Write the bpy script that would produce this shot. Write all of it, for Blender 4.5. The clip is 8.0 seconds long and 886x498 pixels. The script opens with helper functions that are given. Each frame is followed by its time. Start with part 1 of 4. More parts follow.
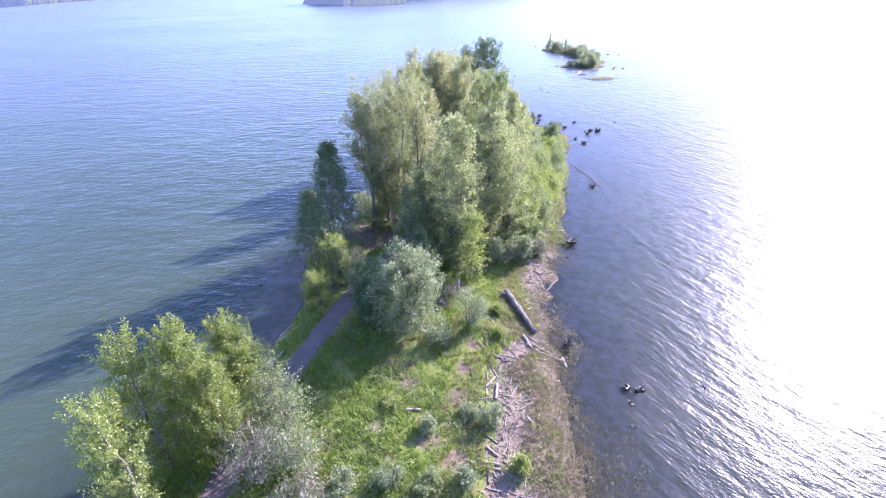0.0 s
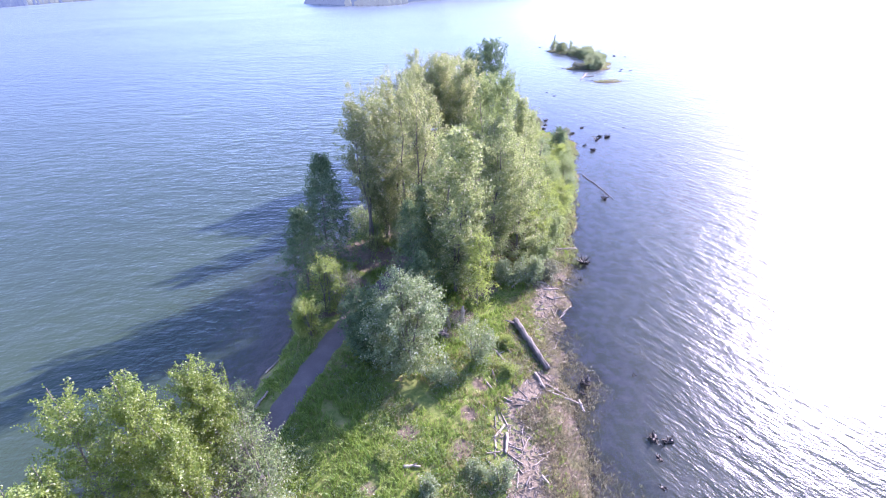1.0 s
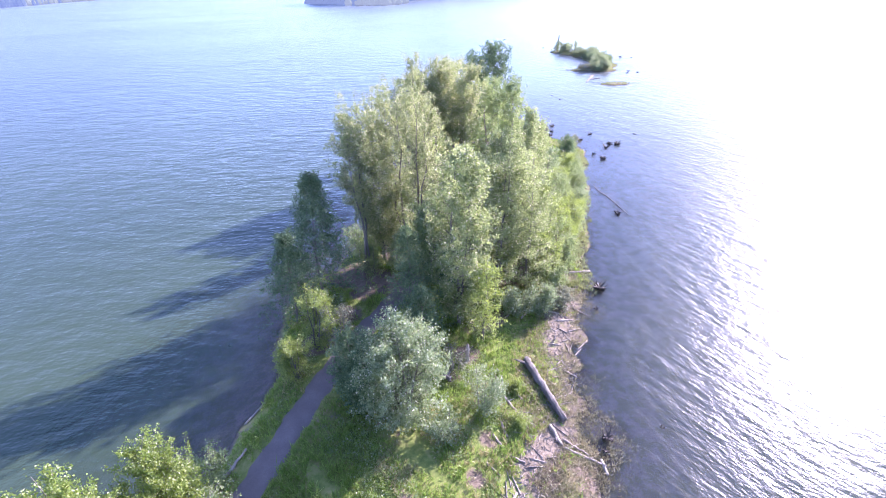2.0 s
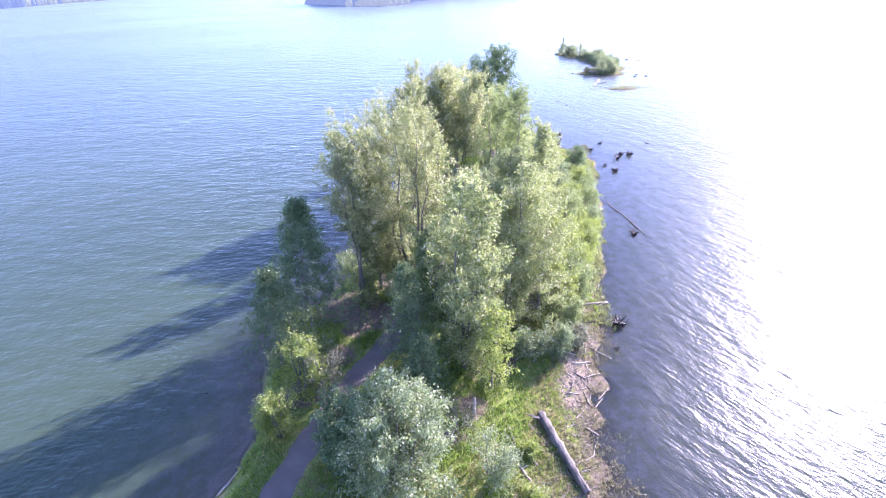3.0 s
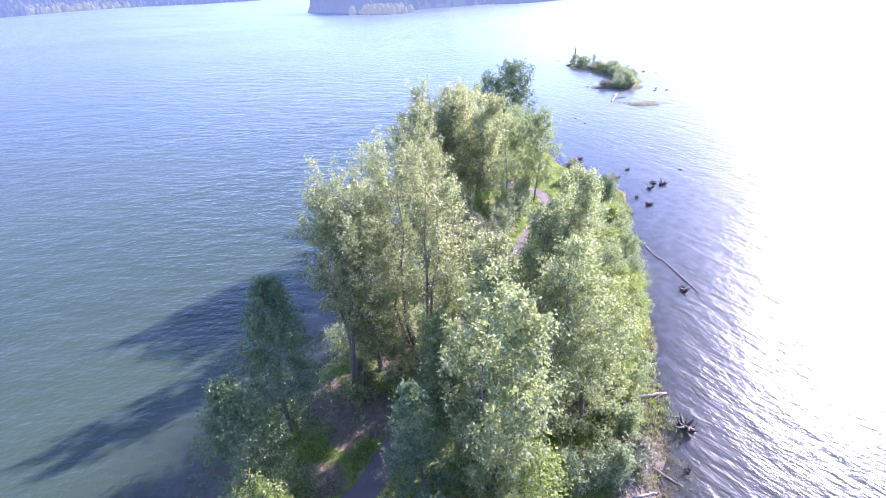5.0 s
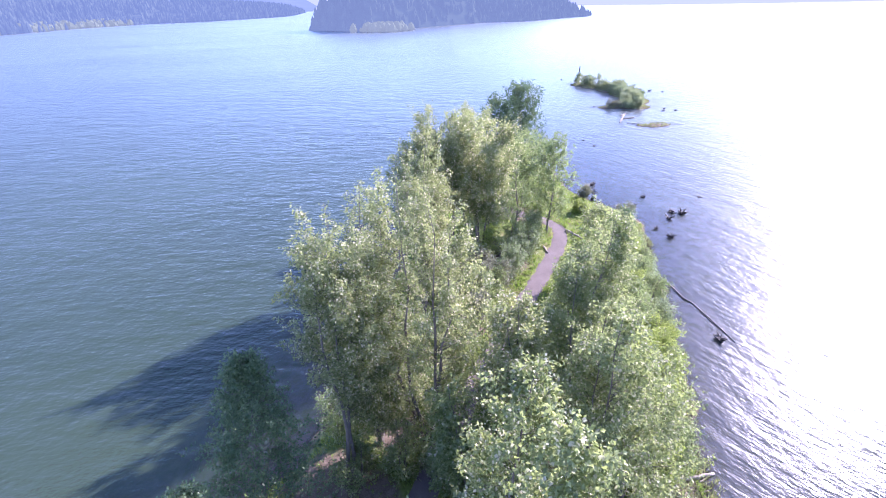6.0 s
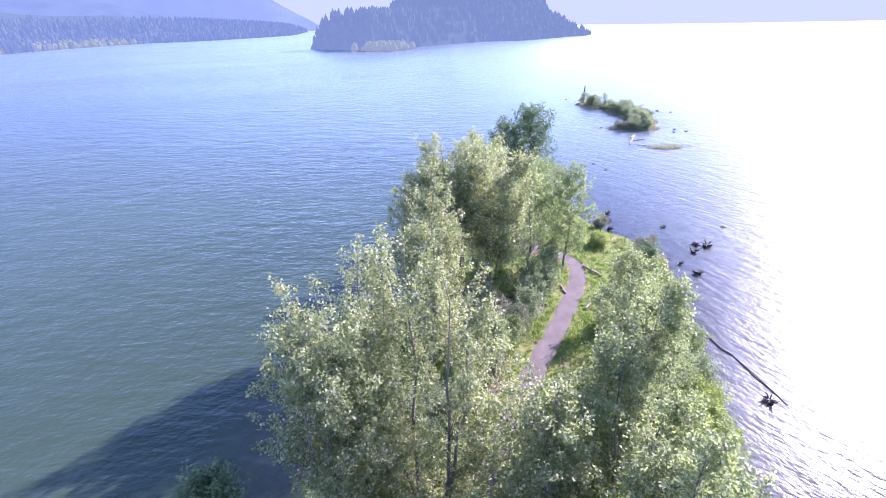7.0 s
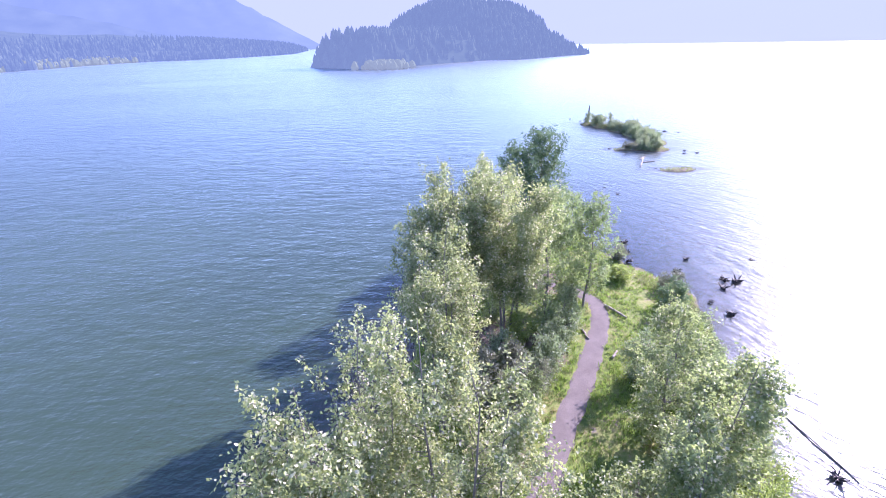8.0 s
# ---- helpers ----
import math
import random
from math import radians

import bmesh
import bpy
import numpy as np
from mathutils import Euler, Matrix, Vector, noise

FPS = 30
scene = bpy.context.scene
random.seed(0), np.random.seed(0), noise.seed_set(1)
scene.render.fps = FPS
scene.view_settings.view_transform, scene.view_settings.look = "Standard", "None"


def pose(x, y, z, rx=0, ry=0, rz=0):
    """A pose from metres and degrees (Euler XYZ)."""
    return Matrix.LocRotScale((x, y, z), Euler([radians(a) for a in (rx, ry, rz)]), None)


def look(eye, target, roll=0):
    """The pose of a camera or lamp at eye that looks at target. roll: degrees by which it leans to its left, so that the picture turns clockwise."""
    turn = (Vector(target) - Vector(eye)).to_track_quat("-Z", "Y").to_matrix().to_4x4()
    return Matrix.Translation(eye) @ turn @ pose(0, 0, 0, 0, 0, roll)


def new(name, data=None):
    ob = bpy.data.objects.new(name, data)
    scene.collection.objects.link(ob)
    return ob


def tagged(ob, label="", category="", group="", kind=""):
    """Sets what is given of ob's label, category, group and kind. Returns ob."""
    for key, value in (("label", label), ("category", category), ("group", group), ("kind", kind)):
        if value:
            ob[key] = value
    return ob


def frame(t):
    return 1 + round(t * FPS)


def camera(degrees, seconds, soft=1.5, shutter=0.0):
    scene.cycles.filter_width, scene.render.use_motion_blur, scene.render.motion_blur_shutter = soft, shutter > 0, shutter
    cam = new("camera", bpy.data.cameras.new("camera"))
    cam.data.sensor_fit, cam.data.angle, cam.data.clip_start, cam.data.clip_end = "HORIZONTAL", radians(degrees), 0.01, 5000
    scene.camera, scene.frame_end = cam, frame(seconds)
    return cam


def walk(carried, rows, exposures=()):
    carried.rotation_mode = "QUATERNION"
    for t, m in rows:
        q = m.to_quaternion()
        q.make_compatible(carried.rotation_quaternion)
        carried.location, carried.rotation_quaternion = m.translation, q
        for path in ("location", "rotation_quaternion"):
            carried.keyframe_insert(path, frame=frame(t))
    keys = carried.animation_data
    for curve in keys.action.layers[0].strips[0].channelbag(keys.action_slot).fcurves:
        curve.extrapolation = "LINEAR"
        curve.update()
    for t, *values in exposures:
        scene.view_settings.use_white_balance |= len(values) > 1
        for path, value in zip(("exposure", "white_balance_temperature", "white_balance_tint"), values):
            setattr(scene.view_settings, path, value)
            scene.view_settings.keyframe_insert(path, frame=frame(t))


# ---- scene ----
cam = camera(84.6, 8.0, soft=1.0)
PATH = [
    (0, (-0.247, 0.19, 30.55), (-0.242, 1.932, 29.567), -1.3),
    (0.5, (-0.285, 2.764, 30.469), (-0.282, 4.506, 29.486), -1.3),
    (1, (-0.318, 5.382, 30.37), (-0.319, 7.124, 29.387), -1.3),
    (1.5, (-0.325, 8.142, 30.331), (-0.329, 9.882, 29.346), -1.4),
    (3, (-0.448, 16.95, 30.411), (-0.459, 18.691, 29.427), -1.5),
    (3.5, (-0.555, 19.954, 30.408), (-0.57, 21.696, 29.425), -1.4),
    (4, (-0.717, 22.865, 30.376), (-0.737, 24.607, 29.393), -1.6),
    (4.5, (-1.007, 25.832, 30.368), (-1.031, 27.577, 29.39), -1.6),
    (6, (-2.122, 34.976, 30.408), (-2.143, 36.758, 29.499), -1.5),
    (6.5, (-2.526, 38.089, 30.427), (-2.55, 39.885, 29.547), -1.6),
    (7, (-2.96, 41.234, 30.445), (-2.981, 43.044, 29.594), -1.5),
    (7.5, (-3.472, 44.339, 30.441), (-3.487, 46.163, 29.621), -1.5),
    (8, (-4.027, 47.397, 30.427), (-4.042, 49.234, 29.636), -1.4),
]
walk(cam, [(t, look(eye, target, roll)) for t, eye, target, roll in PATH],
     exposures=[(0, 2.03, 6050, 46), (1.5, 2.14, 6050, 46), (3, 2.33, 6050, 46), (4.5, 2.29, 6000, 46), (6, 1.96, 5900, 46), (8, 1.93, 5850, 45)])
SUN_AZIMUTH, SUN_HEIGHT = 47.5, 26.0  # degrees clockwise from +y, and above the horizon

# ---- world, sun ----
world = bpy.data.worlds.new("world")
scene.world = world
world.use_nodes = True
sky_nodes = world.node_tree
sky = sky_nodes.nodes.new("ShaderNodeTexSky")
sky.sky_type = "NISHITA"
sky.sun_disc = False
sky.sun_elevation = radians(SUN_HEIGHT)
sky.sun_rotation = radians(SUN_AZIMUTH)
sky.air_density, sky.dust_density, sky.ozone_density = 1.0, 0.35, 3.4
sky_nodes.nodes["Background"].inputs["Strength"].default_value = 0.145
sky_nodes.links.new(sky.outputs["Color"], sky_nodes.nodes["Background"].inputs["Color"])

sun_way = Vector((math.sin(radians(SUN_AZIMUTH)) * math.cos(radians(SUN_HEIGHT)),
                  math.cos(radians(SUN_AZIMUTH)) * math.cos(radians(SUN_HEIGHT)), math.sin(radians(SUN_HEIGHT))))
sun_data = bpy.data.lights.new("sun", "SUN")
sun_data.energy, sun_data.angle, sun_data.color = 5.0, radians(0.55), (1.0, 0.955, 0.88)
sun = new("sun", sun_data)
sun.matrix_world = look(sun_way * 300, (0, 0, 0))

# ---- materials ----


def material(name):
    """A new node material: itself, its tree, and the surface socket."""
    mat = bpy.data.materials.new(name)
    mat.use_nodes = True
    tree = mat.node_tree
    tree.nodes.clear()
    out = tree.nodes.new("ShaderNodeOutputMaterial")
    return mat, tree, out.inputs["Surface"]


def node(tree, kind, **inputs):
    """A node with its inputs set: a value, or a socket to link from."""
    made = tree.nodes.new(kind)
    for key, value in inputs.items():
        socket = made.inputs[key.replace("_", " ")]
        if isinstance(value, bpy.types.NodeSocket):
            tree.links.new(value, socket)
        else:
            socket.default_value = value
    return made


def noise_at(tree, scale, detail=3.0, stretch=(1, 1, 1), turn=0.0, rough=0.55):
    """Noise over world places, in metres."""
    place = tree.nodes.new("ShaderNodeNewGeometry").outputs["Position"]
    lay = node(tree, "ShaderNodeMapping", Vector=place, Scale=stretch, Rotation=(0, 0, radians(turn)))
    lay.vector_type = "TEXTURE"
    lay.inputs["Scale"].default_value = stretch
    return node(tree, "ShaderNodeTexNoise", Vector=lay.outputs["Vector"], Scale=scale, Detail=detail, Roughness=rough).outputs["Fac"]


def ramp(tree, fac, stops):
    made = node(tree, "ShaderNodeValToRGB", Fac=fac)
    made.color_ramp.elements.remove(made.color_ramp.elements[1])
    for n, (at, colour) in enumerate(stops):
        e = made.color_ramp.elements[0] if n == 0 else made.color_ramp.elements.new(at)
        e.position, e.color = at, (*colour, 1)
    return made.outputs["Color"]


def mix(tree, fac, a, b, blend="MIX"):
    made = tree.nodes.new("ShaderNodeMix")
    made.data_type, made.blend_type = "RGBA", blend
    for value, socket in ((fac, made.inputs[0]), (a, made.inputs[6]), (b, made.inputs[7])):
        if isinstance(value, bpy.types.NodeSocket):
            tree.links.new(value, socket)
        elif isinstance(value, tuple):
            socket.default_value = (*value, 1)
        else:
            socket.default_value = value
    return made.outputs[2]


def calc(tree, how, a, b=0.0, c=0.0):
    made = tree.nodes.new("ShaderNodeMath")
    made.operation = how
    for value, socket in zip((a, b, c), made.inputs):
        if isinstance(value, bpy.types.NodeSocket):
            tree.links.new(value, socket)
        else:
            socket.default_value = value
    return made.outputs[0]


def leaf_material(name, dark, mid, light, translucent=0.4, gloss=0.10, pale=None, share=0.0, warmth=1.0):
    """Leaves: each leaf its own shade, some turned to their pale underside, light that shines through, a waxy sheen."""
    mat, tree, surface = material(name)
    each = tree.nodes.new("ShaderNodeNewGeometry").outputs["Random Per Island"]
    patch = noise_at(tree, 0.55, 2.0)
    fac = calc(tree, "ADD", calc(tree, "MULTIPLY", each, 0.6), calc(tree, "MULTIPLY", patch, 0.55))
    colour = ramp(tree, fac, ((0.15, dark), (0.55, mid), (0.85, light)))
    if pale:
        wind = noise_at(tree, 0.9, 2.0)
        turned = calc(tree, "FRACT", calc(tree, "MULTIPLY", each, 37.0))
        limit = calc(tree, "MULTIPLY", ramp(tree, wind, ((0.38, (0.25, 0.25, 0.25)), (0.62, (1, 1, 1)))), share * 1.5)
        colour = mix(tree, calc(tree, "LESS_THAN", turned, limit), colour, pale)
    warm = mix(tree, 0.5, colour, tuple(min(1.0, c * k) for c, k in zip(light, (1.0 + 0.2 * warmth, 1.0 + 0.28 * warmth, 1.0 - 0.4 * warmth))))
    body = node(tree, "ShaderNodeBsdfDiffuse", Color=colour)
    glow = node(tree, "ShaderNodeBsdfTranslucent", Color=warm)
    both = node(tree, "ShaderNodeMixShader", Fac=translucent)
    tree.links.new(body.outputs[0], both.inputs[1])
    tree.links.new(glow.outputs[0], both.inputs[2])
    sheen = node(tree, "ShaderNodeBsdfGlossy", Color=(0.9, 0.92, 0.94, 1), Roughness=0.42)
    last = node(tree, "ShaderNodeMixShader", Fac=gloss)
    tree.links.new(both.outputs[0], last.inputs[1])
    tree.links.new(sheen.outputs[0], last.inputs[2])
    tree.links.new(last.outputs[0], surface)
    return mat


def rough_material(name, stops, scale, fine, bump=0.4, rough=0.9, stretch=(1, 1, 1), coarse=0.4):
    """A rough natural surface: two sizes of noise in colour, and relief."""
    mat, tree, surface = material(name)
    big, small = noise_at(tree, scale, 4.0, stretch), noise_at(tree, fine, 4.0, stretch, rough=0.65)
    fac = calc(tree, "ADD", calc(tree, "MULTIPLY", big, 1.0 - coarse), calc(tree, "MULTIPLY", small, coarse))
    colour = ramp(tree, fac, stops)
    relief = node(tree, "ShaderNodeBump", Height=small, Strength=bump, Distance=0.05)
    body = node(tree, "ShaderNodeBsdfPrincipled", Base_Color=colour, Roughness=rough, Normal=relief.outputs[0])
    body.inputs["Specular IOR Level"].default_value = 0.25
    tree.links.new(body.outputs[0], surface)
    return mat


POPLAR_LEAF = leaf_material("poplar_leaf", (0.07, 0.125, 0.02), (0.14, 0.21, 0.035), (0.24, 0.3, 0.08), 0.55, 0.03, (0.4, 0.44, 0.24), 0.06, 0.8)
COTTON_LEAF = leaf_material("cottonwood_leaf", (0.105, 0.142, 0.06), (0.192, 0.24, 0.105), (0.32, 0.355, 0.175), 0.57, 0.025, (0.6, 0.56, 0.41), 0.15, 0.65)
GROVE_LEAF = leaf_material("grove_leaf", (0.102, 0.148, 0.06), (0.182, 0.24, 0.103), (0.305, 0.355, 0.17), 0.57, 0.025, (0.56, 0.53, 0.39), 0.11, 0.65)
ALDER_LEAF = leaf_material("alder_leaf", (0.085, 0.138, 0.054), (0.152, 0.222, 0.092), (0.26, 0.325, 0.15), 0.56, 0.03, (0.42, 0.43, 0.31), 0.06, 0.65)
DARK_LEAF = leaf_material("dark_leaf", (0.042, 0.085, 0.042), (0.078, 0.142, 0.068), (0.15, 0.22, 0.11), 0.42, 0.025, warmth=0.5)
SILVER_LEAF = leaf_material("silver_leaf", (0.085, 0.138, 0.068), (0.155, 0.222, 0.115), (0.265, 0.335, 0.185), 0.54, 0.03, (0.46, 0.48, 0.38), 0.08, 0.5)
LIME_LEAF = leaf_material("lime_leaf", (0.1, 0.16, 0.04), (0.18, 0.255, 0.06), (0.3, 0.36, 0.12), 0.56, 0.035)
GREY_LEAF = leaf_material("grey_leaf", (0.085, 0.1, 0.066), (0.145, 0.162, 0.105), (0.235, 0.25, 0.17), 0.4, 0.04, warmth=0.5)
# Lighter than the near shrubs' leaves: the veil of distance is mixed into the colour.
HAZED_ISLE_LEAF = leaf_material("hazed_isle_leaf", (0.115, 0.165, 0.08), (0.2, 0.255, 0.135), (0.31, 0.36, 0.21), 0.5, 0.03, (0.45, 0.46, 0.36), 0.1, 0.6)
GRASS_BLADE = leaf_material("grass_blade", (0.08, 0.17, 0.03), (0.15, 0.265, 0.05), (0.26, 0.34, 0.11), 0.5, 0.012)
STRAW_BLADE = leaf_material("straw_blade", (0.14, 0.15, 0.06), (0.25, 0.23, 0.11), (0.40, 0.36, 0.21), 0.4, 0.015, warmth=0.6)
WEED_BLADE = leaf_material("weed_blade", (0.115, 0.112, 0.062), (0.19, 0.178, 0.102), (0.29, 0.268, 0.17), 0.42, 0.04, warmth=0.4)
SEDGE_BLADE = leaf_material("sedge_blade", (0.10, 0.14, 0.05), (0.175, 0.215, 0.085), (0.28, 0.3, 0.15), 0.45, 0.04, warmth=0.6)
BARK = rough_material("bark", ((0.3, (0.075, 0.068, 0.06)), (0.7, (0.22, 0.2, 0.175))), 1.5, 14, 0.8, 0.9, (1, 1, 4))
PALE_BARK = rough_material("pale_bark", ((0.3, (0.10, 0.09, 0.08)), (0.7, (0.26, 0.24, 0.21))), 1.5, 14, 0.6, 0.85, (1, 1, 4))
DRIFTWOOD = rough_material("driftwood", ((0.3, (0.15, 0.125, 0.105)), (0.7, (0.42, 0.37, 0.32))), 1.3, 18, 0.6, 0.85)
OLD_LOG = rough_material("old_log", ((0.3, (0.06, 0.055, 0.05)), (0.7, (0.23, 0.21, 0.195))), 1.0, 12, 0.8, 0.9)
WET_WOOD = rough_material("wet_wood", ((0.3, (0.015, 0.013, 0.012)), (0.7, (0.06, 0.05, 0.045))), 2.0, 12, 0.8, 0.45)
GRAVEL = rough_material("gravel_path", ((0.25, (0.095, 0.080, 0.074)), (0.55, (0.145, 0.123, 0.115)), (0.8, (0.20, 0.175, 0.165))), 0.7, 11, 0.6, 0.95)


def ground_material():
    """Soil under grass, bare drift beach, mud and stones under water, by zone and height."""
    mat, tree, surface = material("ground")
    beach = tree.nodes.new("ShaderNodeAttribute")
    beach.attribute_name = "beach"
    bare = tree.nodes.new("ShaderNodeAttribute")
    bare.attribute_name = "bare"
    place = tree.nodes.new("ShaderNodeNewGeometry").outputs["Position"]
    height = node(tree, "ShaderNodeSeparateXYZ", Vector=place).outputs["Z"]
    big, small, fine = noise_at(tree, 0.35, 4.0), noise_at(tree, 2.5, 4.0), noise_at(tree, 12.0, 3.0)
    turf = ramp(tree, mix(tree, 0.5, small, big), ((0.35, (0.07, 0.11, 0.025)), (0.5, (0.14, 0.18, 0.045)), (0.65, (0.24, 0.22, 0.09))))
    soil = ramp(tree, mix(tree, 0.5, small, fine), ((0.35, (0.09, 0.07, 0.05)), (0.6, (0.19, 0.15, 0.11))))
    drift = ramp(tree, mix(tree, 0.5, small, fine), ((0.35, (0.085, 0.069, 0.048)), (0.52, (0.16, 0.132, 0.095)), (0.68, (0.28, 0.235, 0.18))))
    mud = ramp(tree, mix(tree, 0.5, small, fine), ((0.35, (0.07, 0.056, 0.047)), (0.6, (0.15, 0.122, 0.10))))
    mud = mix(tree, ramp(tree, mix(tree, 0.45, noise_at(tree, 0.9, 4.0), small), ((0.46, (0, 0, 0)), (0.56, (0.8, 0.8, 0.8)))), mud, (0.13, 0.125, 0.06))
    edge = calc(tree, "ADD", beach.outputs["Fac"], calc(tree, "MULTIPLY", calc(tree, "ADD", calc(tree, "SUBTRACT", small, 0.5), calc(tree, "MULTIPLY", calc(tree, "SUBTRACT", big, 0.55), 1.4)), 2.0))
    open_soil = calc(tree, "ADD", bare.outputs["Fac"], calc(tree, "MULTIPLY", calc(tree, "SUBTRACT", big, 0.5), 1.6))
    colour = mix(tree, calc(tree, "SMOOTH_MIN", calc(tree, "MAXIMUM", calc(tree, "MULTIPLY", calc(tree, "SUBTRACT", open_soil, 0.35), 4.0), 0.0), 1.0, 0.1), turf, soil)
    colour = mix(tree, calc(tree, "MINIMUM", calc(tree, "MAXIMUM", calc(tree, "MULTIPLY", calc(tree, "SUBTRACT", edge, 0.35), 4.0), 0.0), 1.0), colour, drift)
    low = calc(tree, "MINIMUM", calc(tree, "MAXIMUM", calc(tree, "MULTIPLY_ADD", height, -5.0, 1.1), 0.0), 1.0)
    colour = mix(tree, low, colour, mud)
    bed = ramp(tree, mix(tree, 0.5, small, fine), ((0.35, (0.20, 0.162, 0.148)), (0.6, (0.38, 0.32, 0.295))))
    bed = mix(tree, ramp(tree, mix(tree, 0.45, noise_at(tree, 0.9, 4.0), small), ((0.46, (0, 0, 0)), (0.56, (0.7, 0.7, 0.7)))), bed, (0.17, 0.165, 0.085))
    colour = mix(tree, calc(tree, "MINIMUM", calc(tree, "MAXIMUM", calc(tree, "MULTIPLY", height, -14.0), 0.0), 1.0), colour, bed)
    relief = node(tree, "ShaderNodeBump", Height=mix(tree, 0.5, small, fine), Strength=0.7, Distance=0.12)
    body = node(tree, "ShaderNodeBsdfPrincipled", Base_Color=colour, Roughness=0.92, Normal=relief.outputs[0])
    body.inputs["Specular IOR Level"].default_value = 0.2
    tree.links.new(body.outputs[0], surface)
    return mat


def water_material():
    """Lake water: a silty green body that the bed shows through where shallow, under a wind-rippled surface."""
    mat, tree, surface = material("lake_water")
    deep = tree.nodes.new("ShaderNodeAttribute")
    deep.attribute_name = "depth"
    place = tree.nodes.new("ShaderNodeNewGeometry").outputs["Position"]
    across = node(tree, "ShaderNodeSeparateXYZ", Vector=place).outputs["X"]
    lee = calc(tree, "MINIMUM", calc(tree, "MAXIMUM", calc(tree, "MULTIPLY_ADD", across, 0.07, -0.2), 0.0), 1.0)

    def trains(turn, fine, long):
        """Wave trains whose crests run at that angle from the x axis."""
        swell = noise_at(tree, 0.50 * fine, 2.0, (long, 1.0, 1.0), turn)
        chop = noise_at(tree, 1.5 * fine, 3.0, (0.8 * long, 1.0, 1.0), turn + 10)
        ripple = noise_at(tree, 6.0, 2.0, (1.8, 1.0, 1.0), turn - 20)
        roll = noise_at(tree, 0.17 * fine, 2.0, (long, 1.0, 1.0), turn - 8)
        swell = calc(tree, "ADD", swell, calc(tree, "MULTIPLY", roll, 1.5))
        return calc(tree, "ADD", calc(tree, "MULTIPLY", swell, 0.42), calc(tree, "ADD", calc(tree, "MULTIPLY", chop, 0.19), calc(tree, "MULTIPLY", ripple, 0.035)))

    gust = ramp(tree, noise_at(tree, 0.016, 3.0, (2.5, 1.0, 1.0), 20), ((0.3, (0.55, 0.55, 0.55)), (0.6, (1, 1, 1))))
    waves = calc(tree, "ADD", calc(tree, "MULTIPLY", trains(WAVE_TURN[0], 1.5, 1.9), calc(tree, "MULTIPLY_ADD", lee, -0.55, 0.55)), calc(tree, "MULTIPLY", trains(WAVE_TURN[1], 2.7, 2.3), calc(tree, "MULTIPLY", lee, 0.23)))
    shoal = calc(tree, "MINIMUM", calc(tree, "MULTIPLY_ADD", deep.outputs["Fac"], 2.0, 0.2), 1.0)
    relief = node(tree, "ShaderNodeBump", Height=calc(tree, "MULTIPLY", calc(tree, "MULTIPLY", waves, gust), shoal), Strength=1.0, Distance=WAVE_HEIGHT)
    silt = ramp(tree, noise_at(tree, 0.02, 3.0), ((0.35, (0.034, 0.060, 0.038)), (0.65, (0.044, 0.073, 0.044))))
    body = node(tree, "ShaderNodeBsdfDiffuse", Color=silt)
    clear = node(tree, "ShaderNodeBsdfTransparent", Color=(0.95, 0.92, 0.88, 1))
    inner = node(tree, "ShaderNodeMixShader", Fac=deep.outputs["Fac"])
    tree.links.new(clear.outputs[0], inner.inputs[1])
    tree.links.new(body.outputs[0], inner.inputs[2])
    gloss = node(tree, "ShaderNodeBsdfGlossy", Color=(0.80, 0.85, 0.91, 1), Roughness=0.28, Normal=relief.outputs[0])
    fresnel = node(tree, "ShaderNodeFresnel", IOR=1.333, Normal=relief.outputs[0])
    last = node(tree, "ShaderNodeMixShader", Fac=fresnel.outputs[0])
    tree.links.new(inner.outputs[0], last.inputs[1])
    tree.links.new(gloss.outputs[0], last.inputs[2])
    tree.links.new(last.outputs[0], surface)
    return mat


def haze_material(name, body_colours, haze_colour, amount, scale):
    """A far backdrop: forest colours, each tree its own, haze painted over as emission."""
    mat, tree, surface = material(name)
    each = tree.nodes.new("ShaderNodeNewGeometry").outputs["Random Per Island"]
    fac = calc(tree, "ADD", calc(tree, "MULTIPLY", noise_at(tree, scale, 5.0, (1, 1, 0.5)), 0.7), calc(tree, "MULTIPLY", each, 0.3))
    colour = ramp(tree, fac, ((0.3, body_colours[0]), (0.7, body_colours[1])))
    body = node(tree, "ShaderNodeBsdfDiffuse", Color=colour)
    glow = node(tree, "ShaderNodeEmission", Color=(*haze_colour, 1), Strength=1.0)
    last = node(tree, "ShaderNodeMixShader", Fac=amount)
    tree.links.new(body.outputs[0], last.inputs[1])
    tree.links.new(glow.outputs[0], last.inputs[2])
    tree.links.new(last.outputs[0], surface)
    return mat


WAVE_TURN, WAVE_HEIGHT = (1.0, -52.0), 1.2  # crests run along x off the open side, and slant in the lee
GROUND = ground_material()
WATER = water_material()
# The last colour of each is distance haze, given as a glow of the surface.
HAZY_HILL_WOOD = haze_material("hazy_hill_wood", ((0.02, 0.04, 0.025), (0.11, 0.14, 0.085)), (0.074, 0.112, 0.182), 0.68, 0.05)
HAZY_SHORE_WOOD = haze_material("hazy_shore_wood", ((0.06, 0.085, 0.05), (0.14, 0.165, 0.11)), (0.118, 0.158, 0.19), 0.62, 0.08)
HAZY_LEFT_WOOD = haze_material("hazy_left_wood", ((0.02, 0.04, 0.025), (0.12, 0.15, 0.09)), (0.072, 0.112, 0.196), 0.72, 0.04)
HAZY_NEAR_RIDGE = haze_material("hazy_near_ridge", ((0.03, 0.05, 0.03), (0.16, 0.19, 0.11)), (0.082, 0.126, 0.222), 0.8, 0.012)
